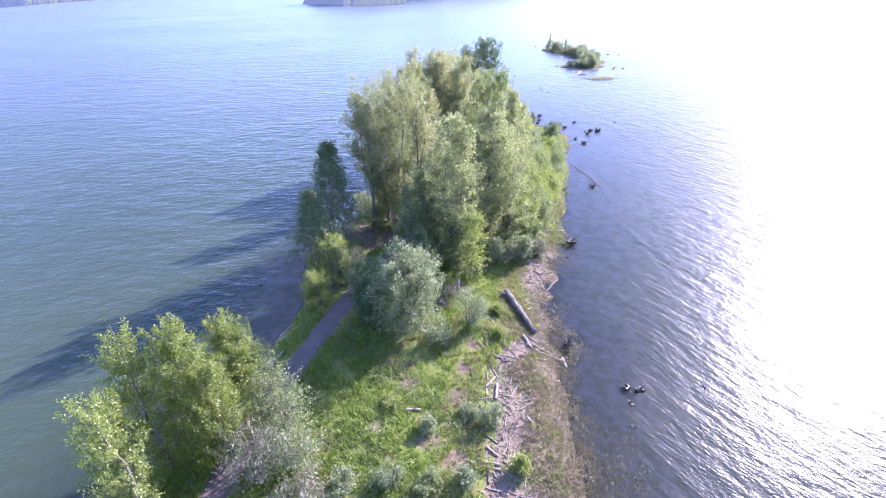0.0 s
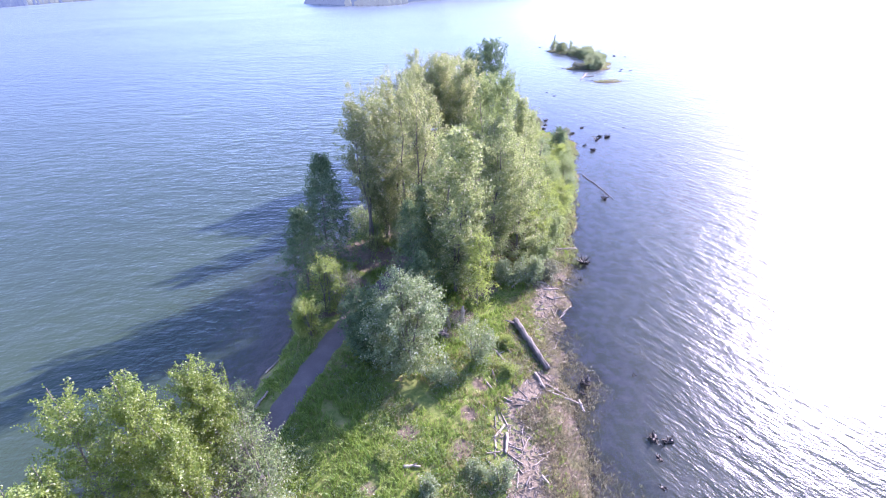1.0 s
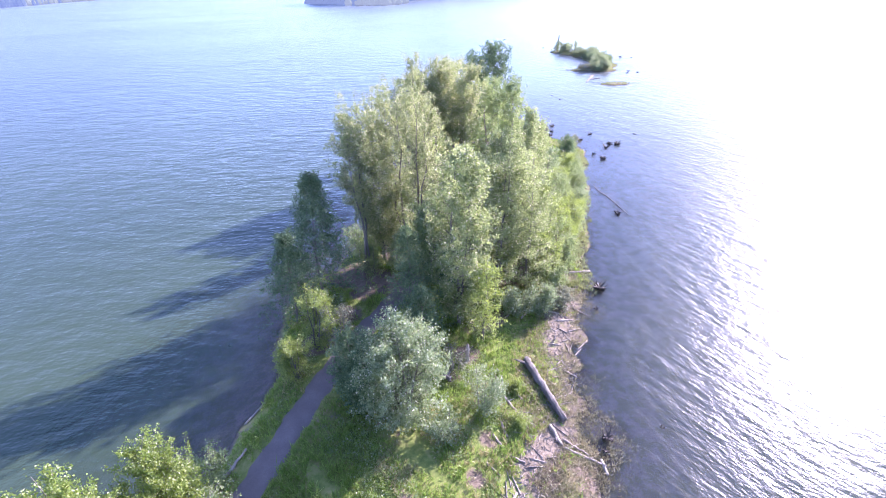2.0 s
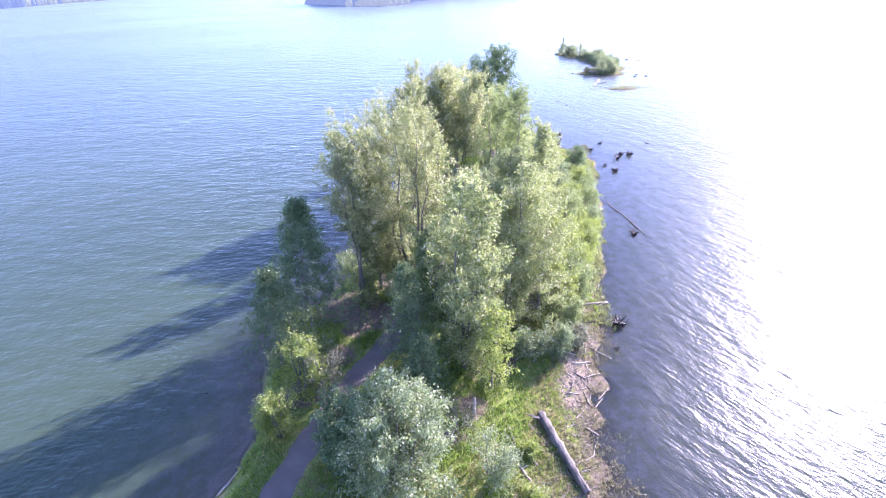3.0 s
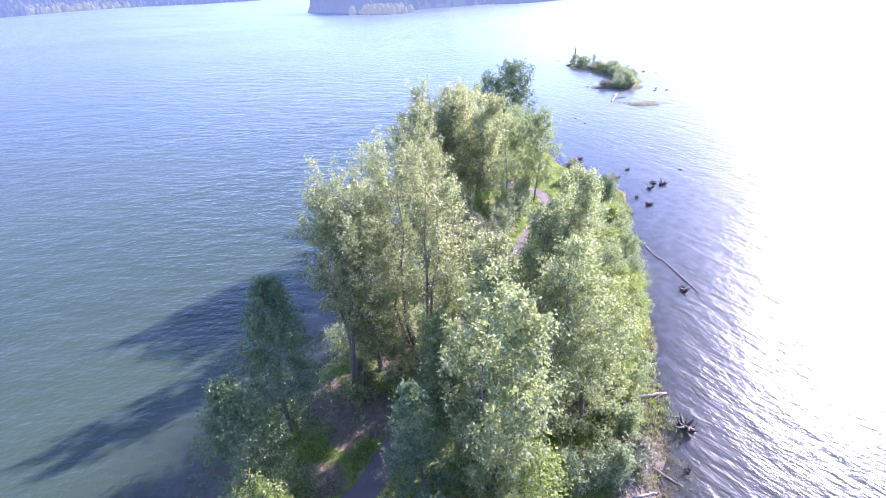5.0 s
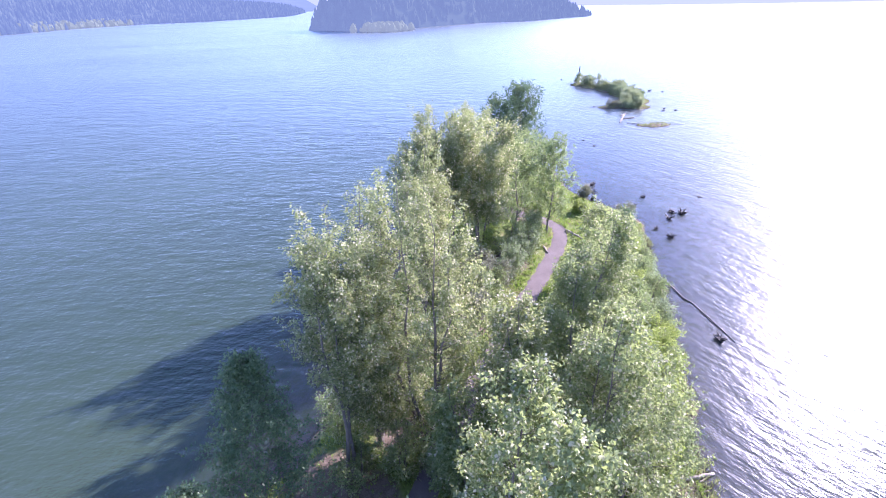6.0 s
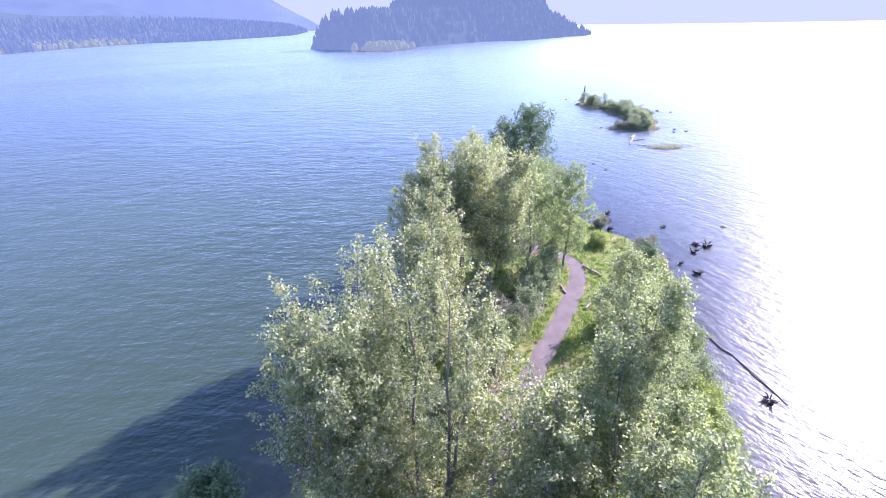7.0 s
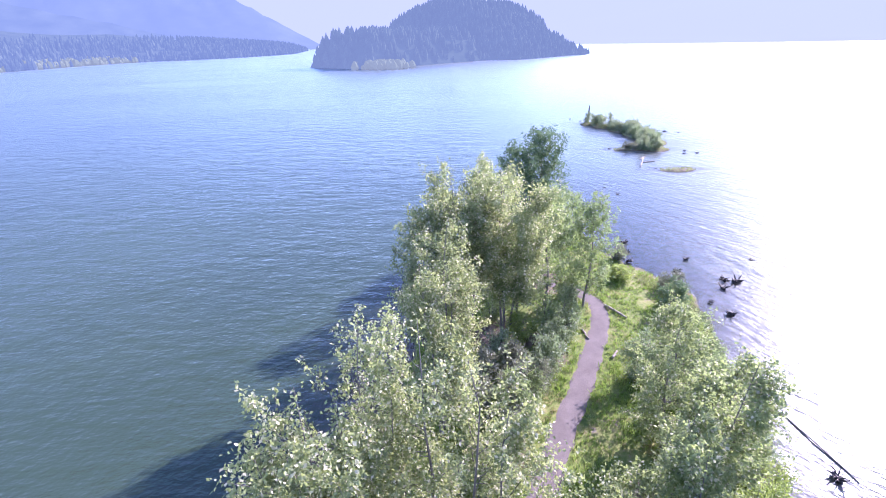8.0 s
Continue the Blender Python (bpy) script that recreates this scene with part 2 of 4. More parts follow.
HAZY_FAR_RIDGE = haze_material("hazy_far_ridge", ((0.02, 0.04, 0.02), (0.16, 0.19, 0.12)), (0.094, 0.14, 0.25), 0.84, 0.006)
HAZY_PALE_RIDGE = haze_material("hazy_pale_ridge", ((0.05, 0.08, 0.05), (0.10, 0.13, 0.08)), (0.17, 0.215, 0.32), 0.94, 0.004)

# ---- mesh helpers ----


def raw_mesh(name, verts, quads, mat, smooth=False):
    """A mesh from arrays of places and of four-cornered faces."""
    verts, quads = np.asarray(verts, np.float32), np.asarray(quads, np.int32)
    me = bpy.data.meshes.new(name)
    me.vertices.add(len(verts))
    me.vertices.foreach_set("co", verts.ravel())
    me.loops.add(quads.size)
    me.loops.foreach_set("vertex_index", quads.ravel())
    me.polygons.add(len(quads))
    me.polygons.foreach_set("loop_start", np.arange(0, quads.size, 4, dtype=np.int32))
    me.polygons.foreach_set("loop_total", np.full(len(quads), 4, np.int32))
    me.polygons.foreach_set("use_smooth", np.full(len(quads), smooth))
    me.materials.append(mat)
    me.update(calc_edges=True)
    return me


def part(name, me, parent, label=""):
    ob = new(name, me)
    ob.parent = parent
    return tagged(ob, label)


def tube(points, radii, sides=6):
    """A tapered tube along points, its ends closed to a point: places and faces."""
    p, r = np.asarray(points, float), np.asarray(radii, float)
    ahead = np.gradient(p, axis=0)
    ahead /= np.linalg.norm(ahead, axis=1)[:, None] + 1e-9
    ref = np.where(np.abs(ahead[:, 2:3]) > 0.9, [[1.0, 0, 0]], [[0, 0, 1.0]])
    a = np.cross(ahead, ref)
    a /= np.linalg.norm(a, axis=1)[:, None] + 1e-9
    b = np.cross(ahead, a)
    angle = np.linspace(0, 2 * np.pi, sides, endpoint=False)
    ring = np.cos(angle)[None, :, None] * a[:, None] + np.sin(angle)[None, :, None] * b[:, None]
    v = (p[:, None] + ring * r[:, None, None]).reshape(-1, 3)
    i, j = np.meshgrid(np.arange(len(p) - 1), np.arange(sides), indexing="ij")
    k = (j + 1) % sides
    f = np.stack([i * sides + j, (i + 1) * sides + j, (i + 1) * sides + k, i * sides + k], -1).reshape(-1, 4)
    return v, f


def tubes_mesh(name, lines, mat, sides=6):
    vs, fs, n = [], [], 0
    for points, radii in lines:
        v, f = tube(points, radii, sides)
        vs.append(v), fs.append(f + n)
        n += len(v)
    return raw_mesh(name, np.concatenate(vs), np.concatenate(fs), mat, True)


def leaves_mesh(name, places, size, mat, rng, droop=0.25, up=0.5, wide=0.36, out=None):
    """One folded leaf blade at each place; with out, the blades hang outwards and face that way and up."""
    n = len(places)
    d = rng.normal(size=(n, 3))
    m = rng.normal(size=(n, 3))
    if out is not None:
        d = d * 0.75 + out * 0.6
        m = m * 0.75 + out * 0.4
    d[:, 2] -= droop
    d /= np.linalg.norm(d, axis=1)[:, None]
    m[:, 2] += up
    w = np.cross(d, m)
    w /= np.linalg.norm(w, axis=1)[:, None] + 1e-9
    up_way = np.cross(w, d)
    s = (size * rng.uniform(0.65, 1.3, n))[:, None]
    mid = places + d * s * 0.5 + up_way * s * 0.09
    v = np.stack([places, mid + w * s * wide, places + d * s, mid - w * s * wide], 1).reshape(-1, 3)
    return raw_mesh(name, v, np.arange(4 * n).reshape(-1, 4), mat)


# ---- the lie of the land ----
SHORE_Y = [-160, -40, 0, 15, 20, 25, 30, 34, 37, 42, 46, 49, 52, 56, 60, 65, 70, 75, 82, 90, 97, 101, 105, 110, 117, 125, 132, 137, 139]
SHORE_R = [40, 18, 12, 9.5, 9.0, 8.8, 9.0, 10.8, 10.2, 10.2, 11, 13, 14, 14.5, 15, 17, 18, 19.5, 21, 23.5, 26, 27, 24.5, 21, 19.5, 18, 15, 11, 9]
SHORE_L = [-60, -28, -23, -23, -22, -20.5, -18.5, -16.8, -16, -15.2, -15.6, -16.5, -17.2, -17, -13.5, -11.5, -11, -10, -9, -8, -7, -6, -4.5, -2.5, 0.5, 3.5, 6, 7.5, 9]
TRAIL = [(-19, -30), (-17, 0), (-16, 16), (-15.2, 24), (-14.4, 28.5), (-13.4, 31.8), (-12.6, 34.5), (-11.7, 38), (-10.7, 41), (-9, 46), (-7.4, 49), (-5.8, 52), (-4.3, 56),
         (-2.7, 60.5), (-1.3, 64), (0.2, 67.6), (2.6, 72.4), (5.1, 78), (7.5, 82.2), (9.9, 87.2), (12.6, 93), (13.9, 97), (13.4, 100), (11.2, 102.6), (8.6, 104.4), (6, 106)]
TRAIL_HALF = 1.05


def smooth_line(points, n):
    """A rounded line through points."""
    p = np.asarray(points, float)
    s = np.r_[0, np.cumsum(np.linalg.norm(np.diff(p, axis=0), axis=1))]
    t = np.linspace(0, s[-1], n)
    q = np.stack([np.interp(t, s, p[:, k]) for k in range(p.shape[1])], 1)
    for _ in range(12):
        q[1:-1] = (q[:-2] + 2 * q[1:-1] + q[2:]) / 4
    return q


TRAIL_LINE = smooth_line(TRAIL, 260)
ISLANDS = [(50.5, 232, 4, 4, 0.5), (54, 226, 4.5, 5, 0.5), (57.5, 218, 5, 6, 0.5), (59.5, 208, 5, 6, 0.4), (59, 197, 5, 6, 0.4), (55.5, 188, 5, 4.5, 0.4), (50.0, 187.5, 6, 2.2, 0.4), (52.4, 163.3, 4.6, 1.9, 0.3)]


def wavy(x, y, size):
    return (np.sin(x / size + 1.3 * np.sin(y / size * 0.7)) + np.sin(y / size * 1.1 + 1.7 * np.sin(x / size * 0.8 + 2)) + np.sin((x + y) / size * 0.6)) / 3


def inside(x, y):
    """Metres from the waterline, on the right and on the left (plus: on land)."""
    return np.interp(y, SHORE_Y, SHORE_R) + 0.35 * wavy(x, y, 1.1) + 0.9 * wavy(x + 4, y, 3.1) - x, x - np.interp(y, SHORE_Y, SHORE_L) + 0.3 * wavy(x, y, 0.9)


def trail_distance(x, y):
    x, y = np.asarray(x, float), np.asarray(y, float)
    far = np.full(x.shape, 99.0)
    near = (y > -40) & (y < 125) & (np.abs(x) < 40)
    pts = np.stack([x[near], y[near]], -1)
    best = np.full(len(pts), 99.0)
    for a in TRAIL_LINE[::2]:
        best = np.minimum(best, np.hypot(pts[:, 0] - a[0], pts[:, 1] - a[1]))
    far[near] = best
    return far


def land(x, y):
    """The ground's height; the water stands at 0."""
    x, y = np.asarray(x, float), np.asarray(y, float)
    r, l = inside(x, y)
    slope_r = np.where(r > 0, 0.95 * (1 - np.exp(-r / 4.2)), np.maximum(0.05 * r, -1.2 + 0.02 * r))
    slope_l = np.where(l > 0, 0.95 * (1 - np.exp(-l / 1.2)), np.maximum(0.22 * l, -2.5 + 0.02 * l))
    z = np.minimum(slope_r, slope_l)
    end = 139 - y
    z = np.minimum(z, np.where(end > 0, 0.5 * end, 0.1 * end))
    for cx, cy, rx, ry, h in ISLANDS:
        d = np.hypot((x - cx) / rx, (y - cy) / ry)
        z = np.maximum(z, h * (1.15 - d * d * 1.15 + 0.12 * wavy(x, y, 0.8)))
    z = np.maximum(z, -5.0)
    calm = np.clip((trail_distance(x, y) - 1.2) / 1.0, 0, 1)
    return z + np.where(z > -0.3, calm * (0.07 * wavy(x, y, 0.9) + 0.09 * wavy(x + 9, y, 2.6)), 0.0)


def drift_zone(x, y):
    """How much of the ground is bare drift beach."""
    start = np.interp(y, [-30, 0, 20, 24, 29, 33, 36, 41, 46, 50, 56, 62], [10, 4.5, 1.8, 2.6, 3.0, 3.8, 6.0, 8.2, 8.6, 9.4, 11.6, 14.0]) + 0.5 * wavy(x, y, 1.4)
    width = np.interp(y, [-30, 20, 29, 33, 36, 38, 46, 50, 58, 64], [4.2, 4.4, 3.8, 3.6, 4.0, 2.0, 3.0, 3.6, 2.8, 0.5]) * (1 + 0.3 * wavy(x, y, 1.9))
    much = np.interp(y, [-60, -30, 19, 30.5, 32, 33.2, 36.2, 38, 42, 44, 47, 49, 52, 55, 57, 59, 62], [0, 1, 1, 1, 0.35, 1, 1, 0.3, 0.35, 0.8, 1, 1, 0.85, 0.45, 0.7, 0.7, 0])
    return np.clip(1.25 - np.abs((x - start) / width - 0.5) * 2.0 + 0.35 * wavy(x + 2, y, 0.8), 0, 1) * much


def spread(*steps):
    """Grid lines from runs of (end, step)."""
    lines = [steps[0]]
    for end, step in steps[1:]:
        n = max(1, round(abs(end - lines[-1]) / step))
        lines += list(np.linspace(lines[-1], end, n + 1)[1:])
    return np.array(lines)


def grid_mesh(name, xs, ys, height, mat):
    gx, gy = np.meshgrid(xs, ys, indexing="ij")
    v = np.stack([gx, gy, height(gx, gy)], -1).reshape(-1, 3)
    i, j = np.meshgrid(np.arange(len(xs) - 1), np.arange(len(ys) - 1), indexing="ij")
    n = len(ys)
    f = np.stack([i * n + j, (i + 1) * n + j, (i + 1) * n + j + 1, i * n + j + 1], -1).reshape(-1, 4)
    return raw_mesh(name, v, f, mat, True)


def attribute(me, name, values):
    me.attributes.new(name, "FLOAT", "POINT").data.foreach_set("value", np.asarray(values, np.float32).ravel())


def corner_places(me):
    v = np.empty(len(me.vertices) * 3, np.float32)
    me.vertices.foreach_get("co", v)
    return v.reshape(-1, 3)


# ---- ground, trail, water ----
land_me = grid_mesh("ground", spread(-4400, (-400, 500), (-60, 40), (-26, 3), (30, 0.4), (70, 2), (200, 20), (4400, 600)),
                    spread(-4400, (-400, 500), (-46, 30), (14, 1), (62, 0.4), (142, 0.8), (244, 2), (500, 40), (4400, 600)), land, GROUND)
at = corner_places(land_me)
attribute(land_me, "beach", drift_zone(at[:, 0], at[:, 1]))
soil_spots = [(-1.5, 24.2, 1.5), (0.4, 22.4, 1.4), (-3.2, 30.0, 1.0), (2.6, 35.0, 1.2), (0.8, 28.6, 1.1), (-5.6, 25.6, 0.9), (1.4, 31.8, 1.0), (-8, 56, 3.6), (-10.2, 50.2, 2.4), (-11, 58, 3.6), (-9.2, 53.5, 1.6), (-6, 62, 3.0), (0, 41.5, 1.4), (1.5, 44, 1.5), (6, 88, 2.5), (3, 84, 2.5), (0, 76, 3), (9, 70, 4), (6, 58, 4), (4, 49, 2.5), (2, 92, 5), (9, 104, 4), (-12, 46, 2.5)]
bare = np.zeros(len(at))
for cx, cy, r in soil_spots:
    bare = np.maximum(bare, np.clip(1.2 - np.hypot(at[:, 0] - cx, at[:, 1] - cy) / r, 0, 0.8))
outer = np.interp(at[:, 1], [-40, 0, 20, 24, 29, 33, 36, 38, 42, 46, 50], [13, 4.7, 2.0, 2.8, 3.2, 4.2, 6.4, 8.4, 8.6, 9.0, 10.0])
bare = np.maximum(bare, np.clip((at[:, 0] - outer) * 0.8, 0, 0.6) * (at[:, 1] < 62) * (at[:, 1] > -40))
bare = np.maximum(bare, 0.6 * (at[:, 1] > 150))
attribute(land_me, "bare", bare)
ground = tagged(new("ground", land_me), "low grassy spit of land running out into the lake", "ground", kind="structure")

side = np.gradient(TRAIL_LINE, axis=0)
side = np.stack([side[:, 1], -side[:, 0]], 1) / np.linalg.norm(side, axis=1)[:, None]
across = np.linspace(-1, 1, 9)
edge_wobble = 1 + 0.10 * np.sin(np.arange(260) * 0.9)[:, None] + 0.07 * np.sin(np.arange(260) * 2.3 + 1)[:, None]
trail_v = TRAIL_LINE[:, None, :] + side[:, None, :] * (across[None, :] * TRAIL_HALF * edge_wobble)[..., None]
trail_z = land(trail_v[..., 0], trail_v[..., 1]) + 0.045 - 0.05 * across[None, :] ** 8
trail_v = np.concatenate([trail_v, trail_z[..., None]], -1).reshape(-1, 3)
ti, tj = np.meshgrid(np.arange(259), np.arange(8), indexing="ij")
trail_f = np.stack([ti * 9 + tj, ti * 9 + tj + 1, (ti + 1) * 9 + tj + 1, (ti + 1) * 9 + tj], -1).reshape(-1, 4)
tagged(new("path", raw_mesh("path", trail_v, trail_f, GRAVEL, True)), "narrow trodden gravel footpath along the spit", "path", kind="structure")

water_me = grid_mesh("water", spread(-4400, (-400, 500), (-60, 40), (-26, 4), (34, 0.7), (66, 3), (200, 20), (4400, 600)),
                     spread(-4400, (-400, 500), (-40, 30), (14, 3), (142, 0.8), (244, 3), (500, 40), (4400, 600)), lambda x, y: 0 * x, WATER)
wat = corner_places(water_me)
attribute(water_me, "depth", 0.06 + 0.94 * (1 - np.exp(np.minimum(land(wat[:, 0], wat[:, 1]), 0) / 1.9)))
tagged(new("water", water_me), "wind-rippled green-blue lake water glittering in the sun", "lake", kind="structure")

# ---- trees and shrubs ----


def profile(kind, f):
    """The crown's breadth at a fraction of its height."""
    if kind == "column":
        return 0.62 + 0.38 * f / 0.35 if f < 0.35 else 0.14 + 0.86 * math.sqrt(max(0.0, 1 - ((f - 0.35) / 0.66) ** 2))
    if kind == "cone":
        return 1.02 - 0.95 * f
    if kind == "round":
        return math.sqrt(max(0.04, 1 - (2 * f - 0.9) ** 2 / 1.25))
    return (0.45 + 0.75 * f) if f < 0.55 else math.sqrt(max(0.05, 1 - ((f - 0.55) / 0.5) ** 2)) * 0.86  # spreading


def tree(kind, x, y, h, r, seed, form="column", leaf=ALDER_LEAF, bark=BARK, stems=1, base=0.15, limbs=46, clumps=6, per=16, size=0.24,
         lean=(0, 0), rise=0.55, puff=0.34, shoot=0.55, label="", category="tree", group="", stem_r=None, leaf_name="crown"):
    """A tree or shrub: its stems, its branches, and a crown of single leaves in clumps."""
    rng = np.random.default_rng(seed)
    per, size = int(per * (1.3 if y < 85 else 1.0)), size * (0.78 if y < 85 else 0.9)
    ground_z = float(land(np.array([x]), np.array([y]))[0])
    thing = new(kind)
    thing.location = (x, y, max(ground_z, -0.2) - 0.05)
    tagged(thing, label, category, group)
    stem_r = stem_r or 0.0085 * h + 0.03
    arms, homes, faces = [], [], []
    for s in range(stems):
        turn = rng.uniform(0, 6.28) + s * 6.28 / stems
        out = (0.0 if stems == 1 else r * rng.uniform(0.22, 0.42))
        top = h * (1.0 if s == 0 else rng.uniform(0.82, 0.99))
        f = np.linspace(0, 1, 9)
        px = lean[0] * f + out * np.cos(turn) * f ** 0.8 + np.cumsum(rng.normal(0, 0.012 * h, 9)) * (f > 0)
        py = lean[1] * f + out * np.sin(turn) * f ** 0.8 + np.cumsum(rng.normal(0, 0.012 * h, 9)) * (f > 0)
        if stems > 1:
            px += 0.12 * np.cos(turn)
            py += 0.12 * np.sin(turn)
        stem = np.stack([px, py, f * top], 1)
        part("trunk", tubes_mesh("trunk", [(stem, stem_r * (1.02 - f) ** 1.25 * (0.75 if stems > 1 else 1) + 0.012)], bark, 7), thing)
        count = max(6, limbs // stems)
        for n in range(count):
            g = base + (0.99 - base) * ((n + rng.uniform(0, 1)) / count) ** 0.85
            crown_f = (g - base) / (1 - base)
            long = r * profile(form, crown_f) * rng.uniform(0.6, 1.12) * (0.66 if stems > 1 else 1)
            a = turn + rng.normal(0, 1.1) if stems > 1 else n * 2.4 + rng.uniform(-0.5, 0.5)
            q = np.linspace(0, 1, 5)
            lift = rise * long * q ** 1.5 * rng.uniform(0.6, 1.4) * (1.3 if crown_f > 0.8 else 1) - (0.25 * long * q ** 2 if form == "cone" else 0)
            bend = a + 0.5 * rng.normal() * q
            low = max(0.04, min(g, g - (lift[-1] + max(0.0, shoot) * puff * 1.5) / top * 0.9))
            start = np.array([np.interp(low, f, stem[:, k]) for k in range(3)])
            arm = start + np.stack([np.cos(bend) * long * q, np.sin(bend) * long * q, lift], 1)
            arms.append((arm, (0.008 + 0.10 * stem_r) * (1.1 - q) * (1.5 - g)))
            for c in range(clumps):
                u = min(1.0, 0.25 + 0.78 * (c + rng.uniform(0, 1)) / clumps)
                root = np.array([np.interp(u, q, arm[:, k]) for k in range(3)])
                way = np.array([math.cos(a), math.sin(a), 0.0]) * rng.uniform(0.0, 0.9) + rng.normal(0, 0.55, 3) + (0, 0, shoot)
                way /= np.linalg.norm(way)
                reach = puff * 3.0 * rng.uniform(0.5, 1.25) * (1.1 - 0.3 * crown_f)
                if c % 3 == 1:
                    arms.append((np.stack([root, root + way * reach * 0.85]), np.array([0.012, 0.004])))
                k = max(3, int(per * rng.uniform(0.5, 1.5)))
                along = rng.uniform(0.08, 1.0, k)[:, None]
                off = rng.normal(0, 1, (k, 3)).clip(-1.7, 1.7)
                homes.append(root + way * reach * along + off * puff * (0.52 - 0.28 * along))
                faces.append(off * 0.45 + np.array([math.cos(a), math.sin(a), 0.1]) * 0.6)
        k = per
        off = rng.normal(0, puff * 0.6, (k, 3)) * (0.6, 0.6, 1.6)
        homes.append(stem[-1] + off - (0, 0, 0.5))
        faces.append(off / puff)
    stout = sorted(range(len(arms)), key=lambda n: -len(arms[n][0]) * 9 - float(np.linalg.norm(arms[n][0][-1] - arms[n][0][0])))[:12 if category == "tree" else 5]
    for n in stout:
        part("branch", tubes_mesh("branch", [arms[n]], bark, 5), thing)
    chosen = set(stout)
    tagged(part("twig", tubes_mesh("twig", [a for n, a in enumerate(arms) if n not in chosen], bark, 3), thing), kind="stuff")
    places = np.concatenate(homes)
    above = places[:, 2] > 0.12
    part(leaf_name, leaves_mesh(leaf_name, places[above], size, leaf, rng, out=np.concatenate(faces)[above]), thing)
    return thing


BIG = "tall cottonwood with pale sunlit leaves above the footpath"
# bright young poplars on the near bank
tree("poplar_tree", -17.4, 23.8, 12.4, 2.1, 1, "column", POPLAR_LEAF, limbs=130, clumps=7, per=19, rise=1.3, shoot=2.0, puff=0.26, size=0.155, label="bright green young poplar on the lake bank", group="young poplars")
tree("poplar_tree", -19.2, 22.4, 12.8, 2.0, 2, "column", POPLAR_LEAF, limbs=90, clumps=7, per=19, rise=1.3, shoot=2.0, puff=0.26, size=0.155, label="bright green young poplar on the lake bank", group="young poplars")
tree("poplar_tree", -15.4, 28.0, 9.6, 1.9, 3, "column", POPLAR_LEAF, limbs=130, clumps=7, per=19, rise=1.3, shoot=2.0, puff=0.26, size=0.155, label="bright green young poplar on the lake bank", group="young poplars")
tree("poplar_tree", -17.3, 26.4, 7.6, 1.9, 4, "column", POPLAR_LEAF, limbs=90, clumps=7, per=19, rise=1.3, shoot=2.0, puff=0.26, size=0.155, label="short young poplar beside taller poplars", group="young poplars")
tree("poplar_tree", -18.2, 18.2, 12.4, 1.7, 5, "column", LIME_LEAF, limbs=60, clumps=7, per=13, rise=1.3, shoot=1.8, puff=0.24, size=0.165, label="thin young poplar with pale leaves and open crown", group="young poplars")
tree("poplar_tree", -19.9, 19.8, 10.4, 1.9, 6, "column", POPLAR_LEAF, limbs=90, clumps=7, per=19, rise=1.3, shoot=2.0, puff=0.26, size=0.155, label="short young poplar beside taller poplars", group="young poplars")
tree("poplar_tree", -15.2, 23.0, 9.8, 2.0, 7, "column", POPLAR_LEAF, limbs=130, clumps=7, per=19, rise=1.3, shoot=2.0, puff=0.26, size=0.155, label="bright green young poplar on the lake bank", group="young poplars")
tree("willow_shrub", -11.9, 25.2, 6.2, 3.0, 8, "round", ALDER_LEAF, PALE_BARK, stems=5, base=0.2, limbs=80, clumps=5, per=9, size=0.17, label="grey half-bare willow shrub with tangled twigs", category="shrub")
tree("willow_shrub", -13.0, 21.6, 6.0, 2.8, 9, "round", GREY_LEAF, PALE_BARK, stems=5, base=0.2, limbs=80, clumps=5, per=7, size=0.17, label="grey half-bare willow shrub with tangled twigs", category="shrub")
tree("willow_shrub", -10.6, 22.6, 4.2, 2.2, 10, "round", SILVER_LEAF, BARK, stems=4, base=0.15, limbs=44, clumps=5, per=14, size=0.18, label="low pale green willow shrub on the grass", category="shrub")
tree("willow_shrub", -13.6, 26.2, 5.4, 2.2, 12, "round", ALDER_LEAF, PALE_BARK, stems=4, base=0.15, limbs=60, clumps=5, per=9, size=0.17, label="grey half-bare willow shrub with tangled twigs", category="shrub")
tree("willow_shrub", -9.6, 19.6, 3.0, 1.8, 13, "round", GREY_LEAF, PALE_BARK, stems=4, base=0.1, limbs=50, clumps=5, per=10, size=0.17, label="grey half-bare willow shrub with tangled twigs", category="shrub")
tree("willow_shrub", -16.2, 31.6, 3.6, 1.3, 11, "round", ALDER_LEAF, BARK, stems=3, base=0.15, limbs=30, clumps=5, per=14, size=0.18, label="small green shrub on the waterside bank", category="shrub")

# the round willow beside the footpath, and its neighbours
tree("willow_tree", -3.5, 36.8, 9.3, 4.3, 20, "round", SILVER_LEAF, BARK, stems=5, base=0.12, limbs=190, clumps=7, per=20, size=0.20, puff=0.36, label="round silver-green willow beside the footpath")
tree("willow_tree", -6.4, 39.2, 7.6, 3.3, 21, "round", DARK_LEAF, BARK, stems=4, base=0.04, limbs=120, clumps=7, per=18, size=0.20, label="dark green bushy willow overhanging the footpath")
tree("willow_shrub", 2.2, 37.8, 4.0, 1.6, 22, "round", SILVER_LEAF, BARK, stems=4, base=0.1, limbs=46, clumps=5, per=14, size=0.16, label="pale feathery willow shrub in tall grass", category="shrub")
tree("willow_shrub", -0.6, 35.4, 2.4, 1.4, 23, "round", SILVER_LEAF, BARK, stems=3, base=0.1, limbs=34, clumps=5, per=14, size=0.16, label="low pale willow shrub in tall grass", category="shrub")
